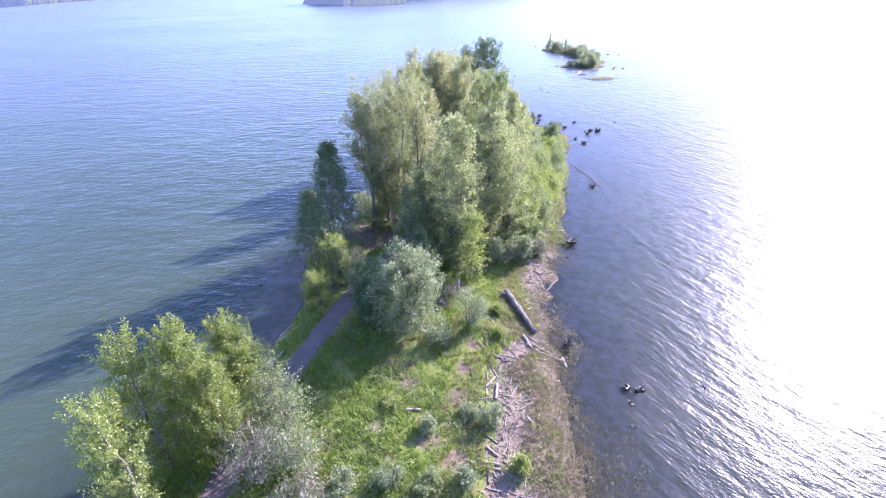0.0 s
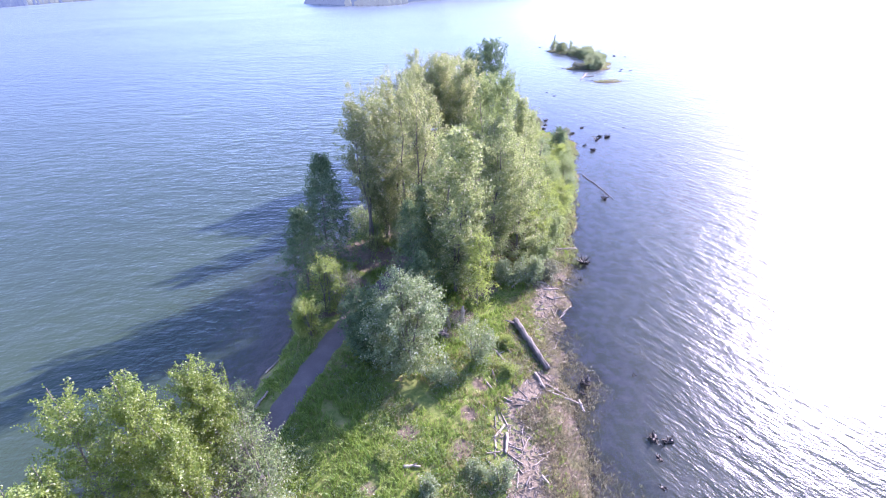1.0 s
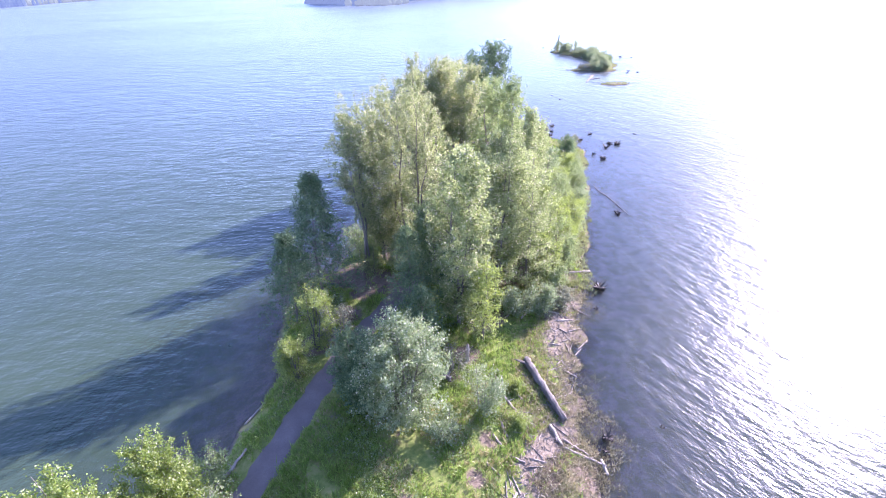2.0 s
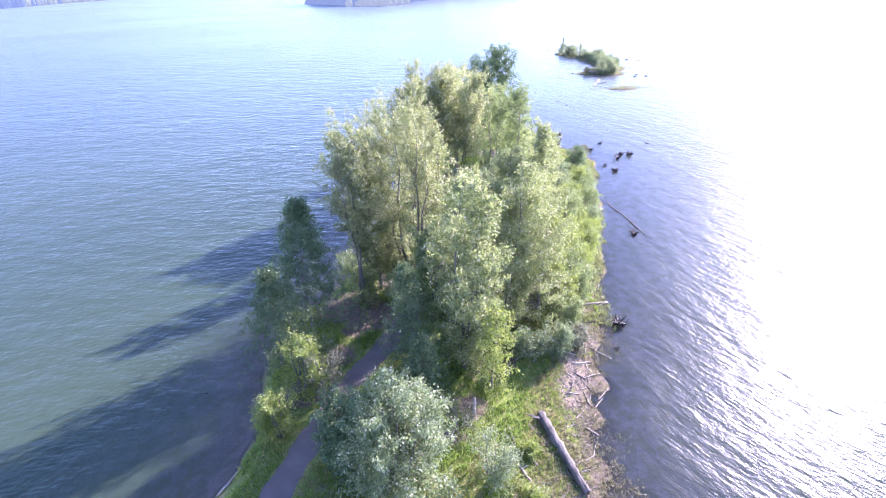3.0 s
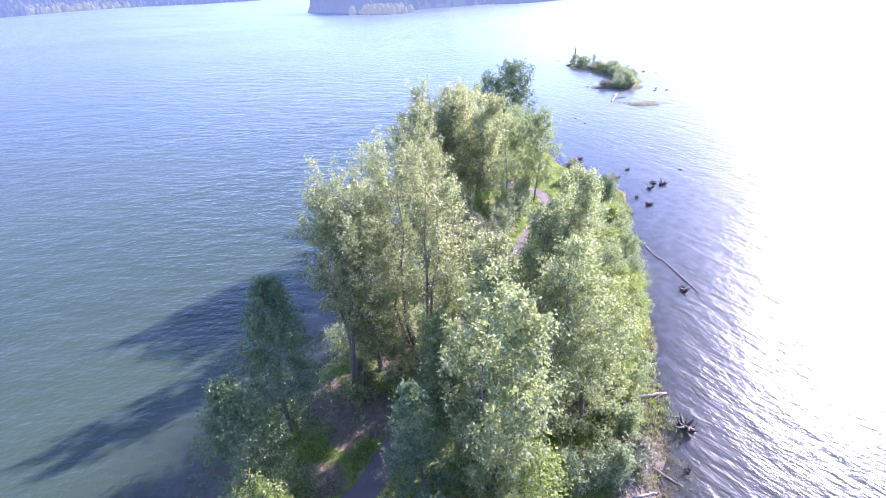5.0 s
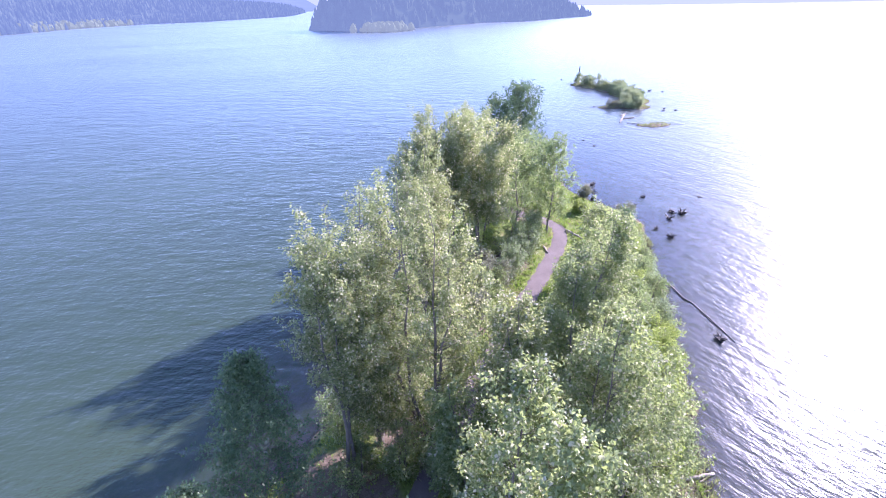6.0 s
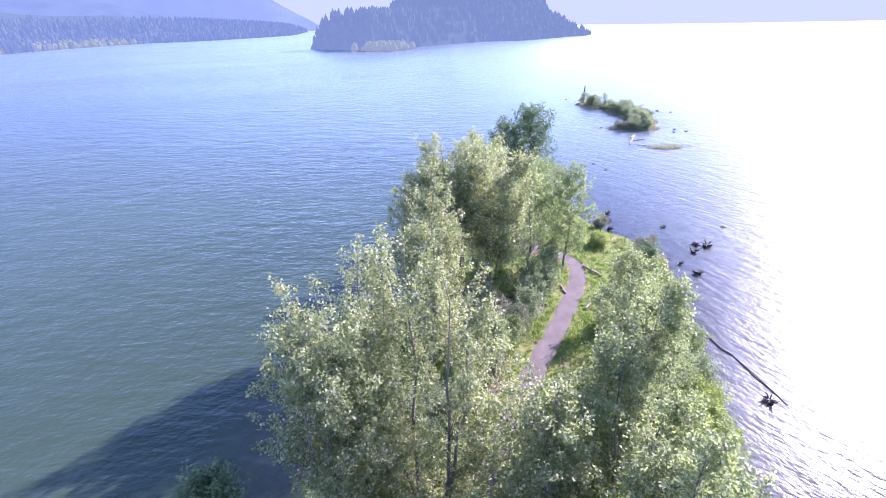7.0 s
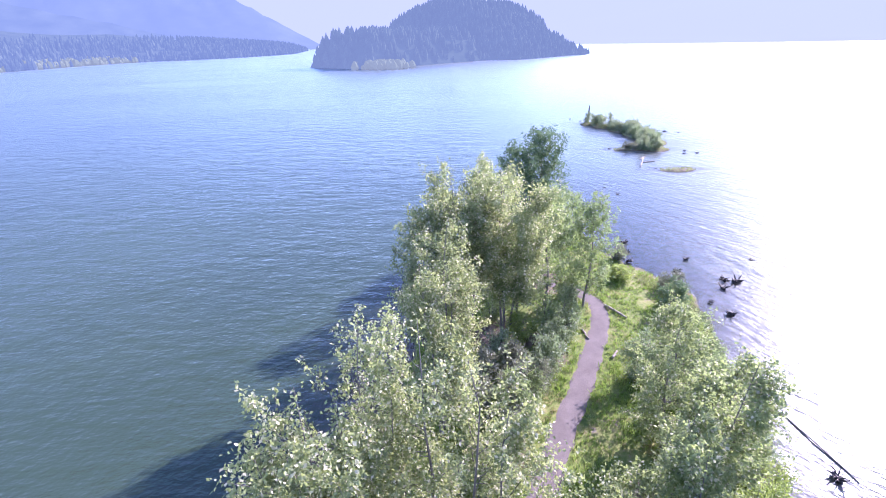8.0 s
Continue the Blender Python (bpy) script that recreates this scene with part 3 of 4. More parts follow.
tree("willow_shrub", 0.3, 42.0, 2.6, 1.4, 24, "round", GREY_LEAF, PALE_BARK, stems=4, base=0.1, limbs=40, clumps=4, per=5, size=0.15, label="dry brown twiggy shrub", category="shrub")
tree("hazel_shrub", -12.2, 45.0, 6.2, 2.4, 25, "round", LIME_LEAF, BARK, stems=4, base=0.1, limbs=64, clumps=6, per=18, size=0.18, label="yellow-green bush between path and water", category="shrub", group="yellow-green bushes")
tree("hazel_shrub", -12.9, 41.4, 4.0, 1.6, 26, "round", LIME_LEAF, BARK, stems=4, base=0.08, limbs=54, clumps=6, per=18, size=0.18, label="yellow-green bush between path and water", category="shrub", group="yellow-green bushes")
tree("willow_shrub", -10.2, 45.2, 5.4, 1.3, 27, "round", GREY_LEAF, PALE_BARK, stems=3, base=0.2, limbs=40, clumps=4, per=8, size=0.16, label="grey sparse shrub beside the footpath", category="shrub")
tree("willow_shrub", -11.2, 49.6, 3.6, 1.7, 28, "round", ALDER_LEAF, BARK, stems=3, base=0.1, limbs=44, clumps=5, per=14, size=0.17, label="green shrub on bare brown soil", category="shrub")
tree("fir_tree", -13.6, 54.6, 13.2, 6.0, 30, "cone", DARK_LEAF, BARK, base=0.06, limbs=170, clumps=7, per=15, size=0.20, shoot=-0.05, rise=0.25, puff=0.30, label="dark pointed tree at the water's edge", group="dark pointed trees")
tree("fir_tree", -15.2, 49.8, 9.8, 4.4, 31, "cone", DARK_LEAF, BARK, base=0.06, limbs=130, clumps=6, per=13, size=0.20, shoot=-0.05, rise=0.25, puff=0.30, label="small dark pointed tree at the water's edge", group="dark pointed trees")

# the tall cottonwoods
tree("cottonwood_tree", -7.4, 61.0, 20.1, 5.6, 40, "spread", COTTON_LEAF, BARK, stems=4, base=0.14, limbs=170, clumps=9, per=24, size=0.19, puff=0.36, rise=0.8, lean=(-0.4, 0.6), label=BIG, group="tall cottonwoods")
tree("cottonwood_tree", -3.9, 61.4, 20.5, 5.2, 39, "spread", COTTON_LEAF, BARK, stems=4, base=0.14, limbs=160, clumps=9, per=24, size=0.19, puff=0.36, rise=0.8, lean=(0.4, 0.6), label=BIG, group="tall cottonwoods")
tree("cottonwood_tree", -4.8, 77.6, 18.2, 4.2, 36, "spread", COTTON_LEAF, BARK, stems=3, base=0.2, limbs=110, clumps=8, per=24, size=0.22, puff=0.42, rise=0.8, label=BIG, group="tall cottonwoods")
tree("cottonwood_tree", 0.4, 100.2, 16.6, 3.8, 34, "column", COTTON_LEAF, BARK, stems=2, base=0.2, limbs=80, clumps=7, per=18, size=0.27, puff=0.5, label="tall cottonwood standing behind a broad crown", group="tall cottonwoods")
tree("cottonwood_tree", 0.4, 109.2, 15.6, 3.4, 32, "column", COTTON_LEAF, BARK, stems=2, base=0.2, limbs=70, clumps=7, per=18, size=0.27, puff=0.5, label="tall cottonwood standing behind a broad crown", group="tall cottonwoods")
tree("cottonwood_tree", -9.3, 57.6, 17.8, 3.3, 35, "spread", COTTON_LEAF, BARK, stems=2, base=0.34, limbs=84, clumps=8, per=20, size=0.19, puff=0.36, rise=0.5, shoot=0.3, lean=(-0.6, 0), label="cottonwood with long side limbs reaching over the water", group="tall cottonwoods")
tree("cottonwood_tree", -2.2, 91.8, 19.0, 6.0, 33, "spread", COTTON_LEAF, BARK, stems=5, base=0.42, limbs=170, clumps=8, per=22, size=0.24, puff=0.46, rise=0.75, label=BIG, group="tall cottonwoods")
tree("cottonwood_tree", -6.6, 90.6, 16.8, 4.6, 41, "spread", COTTON_LEAF, BARK, stems=3, base=0.2, limbs=110, clumps=9, per=22, size=0.24, puff=0.46, rise=0.75, label=BIG, group="tall cottonwoods")
tree("cottonwood_tree", 1.8, 91.6, 18.6, 5.4, 38, "spread", COTTON_LEAF, BARK, stems=4, base=0.34, limbs=140, clumps=9, per=22, size=0.25, puff=0.5, rise=0.75, label=BIG, group="tall cottonwoods")
tree("cottonwood_tree", 12.2, 125.0, 16.8, 4.8, 42, "column", DARK_LEAF, BARK, base=0.1, limbs=120, clumps=8, per=18, size=0.30, puff=0.5, label="dense dark green cottonwood near the point", group="tall cottonwoods")
tree("cottonwood_tree", 7.6, 121.5, 15.2, 4.0, 43, "column", DARK_LEAF, BARK, base=0.1, limbs=80, clumps=8, per=17, size=0.30, puff=0.5, label="dense dark green cottonwood near the point", group="tall cottonwoods")
tree("alder_tree", 11.8, 97.2, 14.0, 3.1, 44, "column", ALDER_LEAF, PALE_BARK, base=0.22, limbs=64, clumps=7, per=19, size=0.25, label="slim alder beside the end of the footpath", group="alders")
tree("alder_tree", 9.8, 107.5, 12.4, 3.2, 45, "column", ALDER_LEAF, PALE_BARK, base=0.15, limbs=64, clumps=7, per=17, size=0.25, label="slim alder near the end of the spit", group="alders")
tree("alder_tree", 7.4, 98.0, 13.6, 3.7, 46, "column", ALDER_LEAF, PALE_BARK, base=0.15, limbs=64, clumps=7, per=19, size=0.25, label="slim alder among the cottonwoods", group="alders")
tree("alder_tree", 15.2, 117.5, 8.6, 2.4, 37, "round", ALDER_LEAF, PALE_BARK, base=0.1, limbs=50, clumps=6, per=15, size=0.25, label="short alder near the end of the spit", group="alders")

# the grove between path and lake
tree("alder_tree", 0.9, 48.4, 18.4, 3.5, 50, "column", GROVE_LEAF, BARK, stems=2, base=0.08, limbs=150, clumps=8, per=18, size=0.24, label="tall leafy alder in the waterside grove", group="alders")
tree("alder_tree", 4.7, 53.2, 16.6, 4.2, 51, "column", GROVE_LEAF, BARK, stems=2, base=0.14, limbs=140, clumps=8, per=18, size=0.215, label="tall leafy alder in the waterside grove", group="alders")
tree("alder_tree", 8.2, 54.6, 13.0, 3.6, 52, "column", GROVE_LEAF, BARK, base=0.06, limbs=80, clumps=8, per=18, size=0.215, label="leafy alder in the waterside grove", group="alders")
tree("alder_tree", 6.8, 64.4, 17.0, 3.5, 53, "column", GROVE_LEAF, BARK, stems=2, base=0.1, limbs=150, clumps=8, per=18, size=0.215, label="tall leafy alder in the waterside grove", group="alders")
tree("alder_tree", 10.0, 67.8, 14.2, 3.0, 54, "column", GROVE_LEAF, BARK, stems=2, base=0.08, limbs=100, clumps=8, per=18, size=0.215, label="leafy alder in the waterside grove", group="alders")
tree("alder_tree", 12.4, 76.0, 13.0, 3.0, 55, "column", GROVE_LEAF, BARK, base=0.06, limbs=76, clumps=8, per=17, size=0.24, label="leafy alder in the waterside grove", group="alders")
tree("alder_tree", 0.6, 61.6, 12.8, 3.1, 56, "column", GROVE_LEAF, BARK, base=0.1, limbs=70, clumps=7, per=18, size=0.215, label="pale leafy alder leaning over the footpath", group="alders")
tree("alder_tree", 5.6, 66.0, 8.6, 2.9, 57, "round", GROVE_LEAF, BARK, base=0.08, limbs=60, clumps=7, per=16, size=0.23, label="short leafy alder beside the footpath", group="alders")
tree("alder_tree", 6.4, 60.2, 15.0, 3.6, 48, "column", GROVE_LEAF, BARK, stems=2, base=0.08, limbs=110, clumps=8, per=18, size=0.215, label="leafy alder in the waterside grove", group="alders")
tree("alder_tree", -1.0, 55.4, 9.6, 2.6, 49, "column", ALDER_LEAF, BARK, stems=2, base=0.05, limbs=80, clumps=7, per=16, size=0.24, label="short leafy alder beside the footpath", group="alders")
tree("fir_tree", -2.6, 47.6, 10.6, 3.4, 47, "cone", DARK_LEAF, BARK, base=0.04, limbs=120, clumps=6, per=13, size=0.18, shoot=-0.05, rise=0.2, puff=0.28, label="dark fir in the shaded grove", group="dark pointed trees")
tree("fir_tree", -2.0, 44.0, 7.6, 2.8, 58, "cone", DARK_LEAF, BARK, base=0.04, limbs=80, clumps=6, per=13, size=0.18, shoot=-0.05, rise=0.2, puff=0.28, label="dark young fir in deep shade", group="dark pointed trees")
tree("fir_tree", 0.4, 51.0, 8.0, 2.7, 59, "cone", DARK_LEAF, BARK, base=0.04, limbs=70, clumps=6, per=13, size=0.18, shoot=-0.05, rise=0.2, puff=0.28, label="dark young fir in deep shade", group="dark pointed trees")
for n, (x, y, h, r, leaf) in enumerate([(11.2, 57.4, 5.6, 1.9, LIME_LEAF), (14.2, 63.5, 4.6, 1.9, LIME_LEAF), (16.4, 70.0, 4.6, 1.8, LIME_LEAF), (17.2, 76.5, 5.4, 1.9, ALDER_LEAF), (9.0, 50.4, 3.2, 1.5, SILVER_LEAF),
                                        (18.8, 82.5, 4.2, 1.8, ALDER_LEAF), (15.4, 81.2, 7.6, 2.1, SILVER_LEAF), (20.6, 89.0, 3.8, 1.7, LIME_LEAF), (6.6, 50.0, 3.0, 1.4, SILVER_LEAF), (11.8, 51.4, 2.2, 1.2, GREY_LEAF), (12.4, 60.6, 6.4, 2.2, ALDER_LEAF), (13.2, 66.2, 6.8, 2.2, LIME_LEAF), (14.8, 73.0, 6.4, 2.2, ALDER_LEAF), (10.0, 60.6, 8.2, 2.4, ALDER_LEAF), (16.6, 79.4, 5.0, 2.0, LIME_LEAF), (13.8, 84.2, 5.4, 2.1, SILVER_LEAF), (17.0, 86.2, 4.0, 1.8, ALDER_LEAF), (13.0, 58.8, 4.2, 1.9, ALDER_LEAF), (13.6, 62.0, 4.6, 2.0, LIME_LEAF), (15.6, 66.4, 4.4, 2.1, LIME_LEAF), (16.4, 68.2, 3.6, 1.8, ALDER_LEAF), (17.6, 72.2, 4.2, 2.0, LIME_LEAF), (18.6, 75.2, 3.6, 1.8, SILVER_LEAF), (19.4, 79.0, 4.0, 2.0, ALDER_LEAF), (20.2, 83.4, 3.2, 1.7, SILVER_LEAF), (21.4, 87.2, 2.8, 1.6, ALDER_LEAF), (11.0, 54.4, 3.4, 1.7, ALDER_LEAF), (22.4, 92.6, 2.4, 1.5, SILVER_LEAF)]):
    tree("willow_shrub", x, y, h, r, 60 + n, "round", leaf, BARK, stems=4, base=0.06, limbs=52, clumps=5, per=15, size=0.19, label="leafy shrub on the lake shore", category="shrub", group="shore shrubs")
for n, (x, y, h, r, leaf) in enumerate([(4.4, 84.6, 3.4, 1.6, SILVER_LEAF), (6.4, 88.6, 3.6, 1.7, SILVER_LEAF), (2.4, 81.0, 3.8, 1.8, ALDER_LEAF), (8.6, 92.4, 3.4, 1.6, ALDER_LEAF), (0.6, 76.6, 3.8, 1.8, GREY_LEAF),
                                        (-2.0, 72.0, 3.6, 1.8, ALDER_LEAF), (3.4, 90.4, 4.4, 1.8, LIME_LEAF), (-4.4, 66.0, 3.0, 1.6, ALDER_LEAF), (-3.2, 58.4, 2.6, 1.3, SILVER_LEAF), (-5.4, 80.0, 4.6, 2.2, ALDER_LEAF), (-8.6, 57.6, 3.6, 2.0, ALDER_LEAF), (-5.6, 58.2, 4.2, 1.9, ALDER_LEAF), (-10.6, 62.4, 4.0, 2.0, ALDER_LEAF), (-7.6, 65.0, 4.2, 2.2, ALDER_LEAF), (-4.6, 70.4, 4.6, 2.4, SILVER_LEAF), (-4.0, 88.0, 5.0, 2.4, ALDER_LEAF), (1.2, 95.0, 5.0, 2.4, ALDER_LEAF), (5.4, 86.6, 4.4, 1.9, SILVER_LEAF), (3.2, 82.6, 4.2, 1.9, GREY_LEAF), (7.8, 90.4, 4.0, 1.8, SILVER_LEAF), (5.8, 91.6, 5.0, 2.0, ALDER_LEAF), (10.4, 99.6, 4.4, 1.9, ALDER_LEAF), (9.4, 95.4, 4.0, 1.7, SILVER_LEAF), (1.2, 79.0, 4.6, 1.9, ALDER_LEAF), (-1.6, 84.0, 4.4, 2.0, GREY_LEAF), (-3.2, 79.6, 4.6, 2.1, ALDER_LEAF), (0.6, 86.8, 4.2, 1.9, SILVER_LEAF), (-0.4, 80.0, 4.4, 2.0, GREY_LEAF), (-1.6, 75.6, 4.2, 2.0, ALDER_LEAF), (1.8, 85.0, 3.8, 1.8, GREY_LEAF)]):
    tree("willow_shrub", x, y, h, r, 80 + n, "round", leaf, BARK, stems=4, base=0.06, limbs=48, clumps=5, per=14, size=0.19, label="leafy shrub beside the footpath", category="shrub", group="path shrubs")
for n, (x, y, h, r, leaf) in enumerate([(21.8, 97.4, 4.2, 2.4, DARK_LEAF), (24.4, 103.0, 2.8, 1.8, GREY_LEAF), (23.2, 98.6, 2.6, 1.6, ALDER_LEAF), (18.6, 104.6, 2.0, 1.5, LIME_LEAF), (20.6, 112.4, 2.4, 1.4, GREY_LEAF)]):
    tree("willow_shrub", x, y, h, r, 100 + n, "round", leaf, BARK, stems=4, base=0.05, limbs=50, clumps=5, per=14, size=0.2, label="low willow bush on the flooded point", category="shrub", group="point bushes")
for n, (x, y, h, r, leaf) in enumerate([(-2.0, 25.4, 1.3, 1.0, SILVER_LEAF), (3.2, 25.8, 1.9, 0.9, SILVER_LEAF), (4.5, 21.6, 1.4, 0.7, LIME_LEAF), (0.6, 20.6, 1.5, 1.1, SILVER_LEAF), (-4.2, 21.2, 1.6, 1.1, SILVER_LEAF), (-1.4, 20.4, 1.4, 0.9, ALDER_LEAF), (-7.2, 20.4, 1.6, 1.1, SILVER_LEAF), (1.6, 26.6, 0.8, 0.8, SILVER_LEAF), (-4.6, 27.8, 0.7, 0.8, LIME_LEAF), (4.6, 36.2, 0.9, 0.8, LIME_LEAF), (5.0, 40.0, 1.0, 0.8, LIME_LEAF)]):
    tree("meadow_shrub", x, y, h, r, 110 + n, "round", leaf, BARK, stems=3, base=0.05, limbs=30, clumps=5, per=14, size=0.14, puff=0.22, label="knee-high leafy shrub in the meadow", category="shrub", group="meadow shrubs")
isle = np.random.default_rng(7)
spine = smooth_line([(49.5, 233.5), (53, 228), (56.5, 221), (59, 211), (59, 201), (57, 192), (54.5, 186)], 26)
for n, (x, y) in enumerate(spine):
    broad = 1.0 if n < 9 else 2.5
    for _ in range(1 if n < 9 else 2):
        tree("island_bush", x + isle.uniform(-broad, broad), y + isle.uniform(-1.2, 1.2), isle.uniform(1.8, 4.8), isle.uniform(1.3, 2.3), 1300 + 2 * n + _, "round", HAZED_ISLE_LEAF if isle.uniform() < 0.65 else SILVER_LEAF, BARK, stems=3, base=0.04, limbs=24, clumps=5, per=9, size=0.34, label="leafy willow bush on the small island", category="shrub", group="island bushes")
for n, (x, y) in enumerate([(50.6, 187.2), (48.2, 187.8), (53.0, 187.0), (66.0, 212.5)]):
    tree("island_bush", x, y, isle.uniform(1.4, 2.2), isle.uniform(1.2, 1.7), 1400 + n, "round", GREY_LEAF, BARK, stems=3, base=0.04, limbs=18, clumps=5, per=9, size=0.3, label="low grey willow bush at the small island's edge", category="shrub", group="island bushes")

tree("alder_tree", 3.0, 45.8, 8.6, 1.35, 501, "column", LIME_LEAF, BARK, base=0.1, limbs=46, clumps=6, per=14, size=0.2, label="young yellow-green alder at the grove's edge", group="alders")
tree("alder_tree", 2.6, 57.0, 14.4, 3.4, 502, "column", COTTON_LEAF, BARK, stems=2, base=0.1, limbs=90, clumps=8, per=15, size=0.24, label="leafy alder in the waterside grove", group="alders")

# ---- driftwood, snags, rocks ----


def log(name, a, b, r, mat, seed, label, group="driftwood", lift=None, stub=True):
    """A weathered log from a to b, bent and knotted, with broken ends and a branch stub."""
    rng = np.random.default_rng(seed)
    a, b = np.array(a, float), np.array(b, float)
    za, zb = (max(float(land(np.array([p[0]]), np.array([p[1]]))[0]), -0.05) + r * 0.75 for p in (a, b)) if lift is None else lift
    cuts = 26 if r > 0.2 else 9
    f = np.linspace(0, 1, cuts)
    long = np.hypot(*(b - a))
    p = np.stack([a[0] + (b[0] - a[0]) * f, a[1] + (b[1] - a[1]) * f, za + (zb - za) * f], 1)
    p[1:-1] += rng.normal(0, 0.012 * long * 9 / cuts, (cuts - 2, 3)) * (1, 1, 0.3)
    radii = r * (1.05 - 0.35 * f) * rng.uniform(0.9, 1.1, cuts)
    radii[0] *= 0.8
    p = np.concatenate([p[:1], p, p[-1:]])
    radii = np.r_[0.002, radii, 0.002]
    lines = [(p, radii)]
    if stub and r > 0.09:
        k = 3 + seed % 4
        way = rng.normal(size=3) * (1, 1, 0.4)
        way[2] = abs(way[2]) + 0.2
        way /= np.linalg.norm(way)
        lines.append((np.stack([p[k], p[k] + way * r * 2.6, p[k] + way * r * 4.2]), np.array([r * 0.4, r * 0.28, 0.01])))
    me = tubes_mesh(name, lines, mat, 16 if r > 0.2 else 9)
    if r > 0.2:
        co = corner_places(me)
        ripple = np.sin(np.arange(len(co)) % 16 * 2.4) * 0.05 + rng.normal(0, 0.03, len(co))
        co[:, 2] += ripple * r * 2
        co[:, 0] += rng.normal(0, 0.06 * r, len(co))
        me.vertices.foreach_set("co", co.ravel())
    ob = new(name, me)
    centre = p.mean(0)
    ob.data.transform(Matrix.Translation(-Vector(centre)))
    ob.location = centre
    return tagged(ob, label, "log", group)


def snag(x, y, size, seed, flat=1.0, mat=WET_WOOD, label="black waterlogged root snag standing in the shallows", roots=14):
    """A drowned stump: a short trunk and roots that fork out of the water."""
    rng = np.random.default_rng(seed)
    thing = tagged(new("root_snag"), label, "snag", "root snags")
    thing.location = (x, y, max(float(land(np.array([x]), np.array([y]))[0]), -0.25))
    a = rng.uniform(0, 6.28)
    q = np.linspace(0, 1, 6)
    way = np.array([math.cos(a), math.sin(a), 0.25])
    trunk = np.outer(q - 0.4, way) * size * 1.0 + (0, 0, 0.22 * size + 0.1)
    part("trunk", tubes_mesh("trunk", [(np.concatenate([trunk[:1], trunk, trunk[-1:]]), np.r_[0.01, size * 0.22 * (1.2 - 0.5 * q), 0.01])], mat, 8), thing)
    for n in range(roots):
        b = rng.uniform(0, 6.28)
        tip = np.array([math.cos(b), math.sin(b), rng.uniform(0.0, 0.9) * flat]) * size * rng.uniform(0.5, 1.0)
        bow = rng.normal(0, 0.12 * size, 3)
        line = np.stack([trunk[2] + tip * k + bow * math.sin(3.14 * k) for k in np.linspace(0, 1, 5)])
        part("root", tubes_mesh("root", [(line, size * np.array([0.12, 0.1, 0.07, 0.04, 0.008]))], mat, 5), thing)
    return thing


log("drift_log", (6.5, 43.3), (8.5, 36.9), 0.33, OLD_LOG, 1, "large grey weathered log stranded on the shore grass")
BLEACHED = "bleached grey driftwood log lying on the shore"
for n, (a, b, r) in enumerate([((7.3, 36.4), (7.8, 34.6), 0.15), ((7.9, 34.4), (10.4, 33.2), 0.10), ((8.0, 35.2), (9.6, 33.9), 0.08), ((4.0, 39.2), (4.9, 37.6), 0.14), ((-3.4, 27.2), (-2.2, 27.2), 0.13), ((3.1, 29.5), (4.0, 30.8), 0.11),
                               ((4.1, 30.0), (3.8, 28.2), 0.13), ((1.7, 22.6), (3.4, 22.2), 0.12), ((1.9, 22.1), (3.5, 21.8), 0.10), ((2.6, 23.7), (3.4, 22.9), 0.09), ((13.0, 57.6), (16.4, 58.5), 0.15), ((10.4, 49.0), (12.2, 49.5), 0.08),
                               ((11.3, 47.6), (12.6, 48.2), 0.06), ((4.6, 40.9), (5.6, 38.9), 0.09), ((6.0, 26.5), (6.4, 25.9), 0.11), ((19.5, 85.0), (19.9, 90.0), 0.18), ((9.0, 52.0), (7.0, 49.0), 0.11), ((3.6, 36.6), (3.9, 35.2), 0.10),
                               ((10.4, 33.6), (10.5, 32.4), 0.12), ((3.9, 33.6), (4.9, 33.0), 0.08), ((14.6, 97.8), (16.2, 95.0), 0.17), ((10.6, 92.8), (10.8, 90.9), 0.12), ((12.2, 87.5), (13.0, 88.6), 0.14), ((3.9, 42.3), (4.3, 40.6), 0.10),
                               ((20.5, 92.0), (22.0, 89.0), 0.12), ((-16.3, 30.6), (-15.0, 34.6), 0.13), ((-16.2, 37.4), (-15.2, 39.4), 0.10), ((-9.0, 58.4), (-7.4, 59.8), 0.14), ((5.4, 49.2), (8.8, 52.8), 0.07), ((3.6, 41.6), (4.2, 40.4), 0.09), ((5.2, 42.8), (6.6, 40.8), 0.06), ((2.9, 35.4), (3.5, 34.2), 0.08), ((2.2, 33.0), (3.1, 32.0), 0.07), ((9.6, 50.6), (11.0, 50.2), 0.08), ((12.6, 51.4), (14.2, 50.0), 0.06), ((11.6, 45.2), (12.8, 46.4), 0.06)]):
    log("drift_log", a, b, r, DRIFTWOOD, 10 + n, BLEACHED)
log("floating_log", (23.9, 83.9), (25.7, 73.2), 0.07, DRIFTWOOD, 60, "long thin log floating in the lake", lift=(0.05, 0.03))
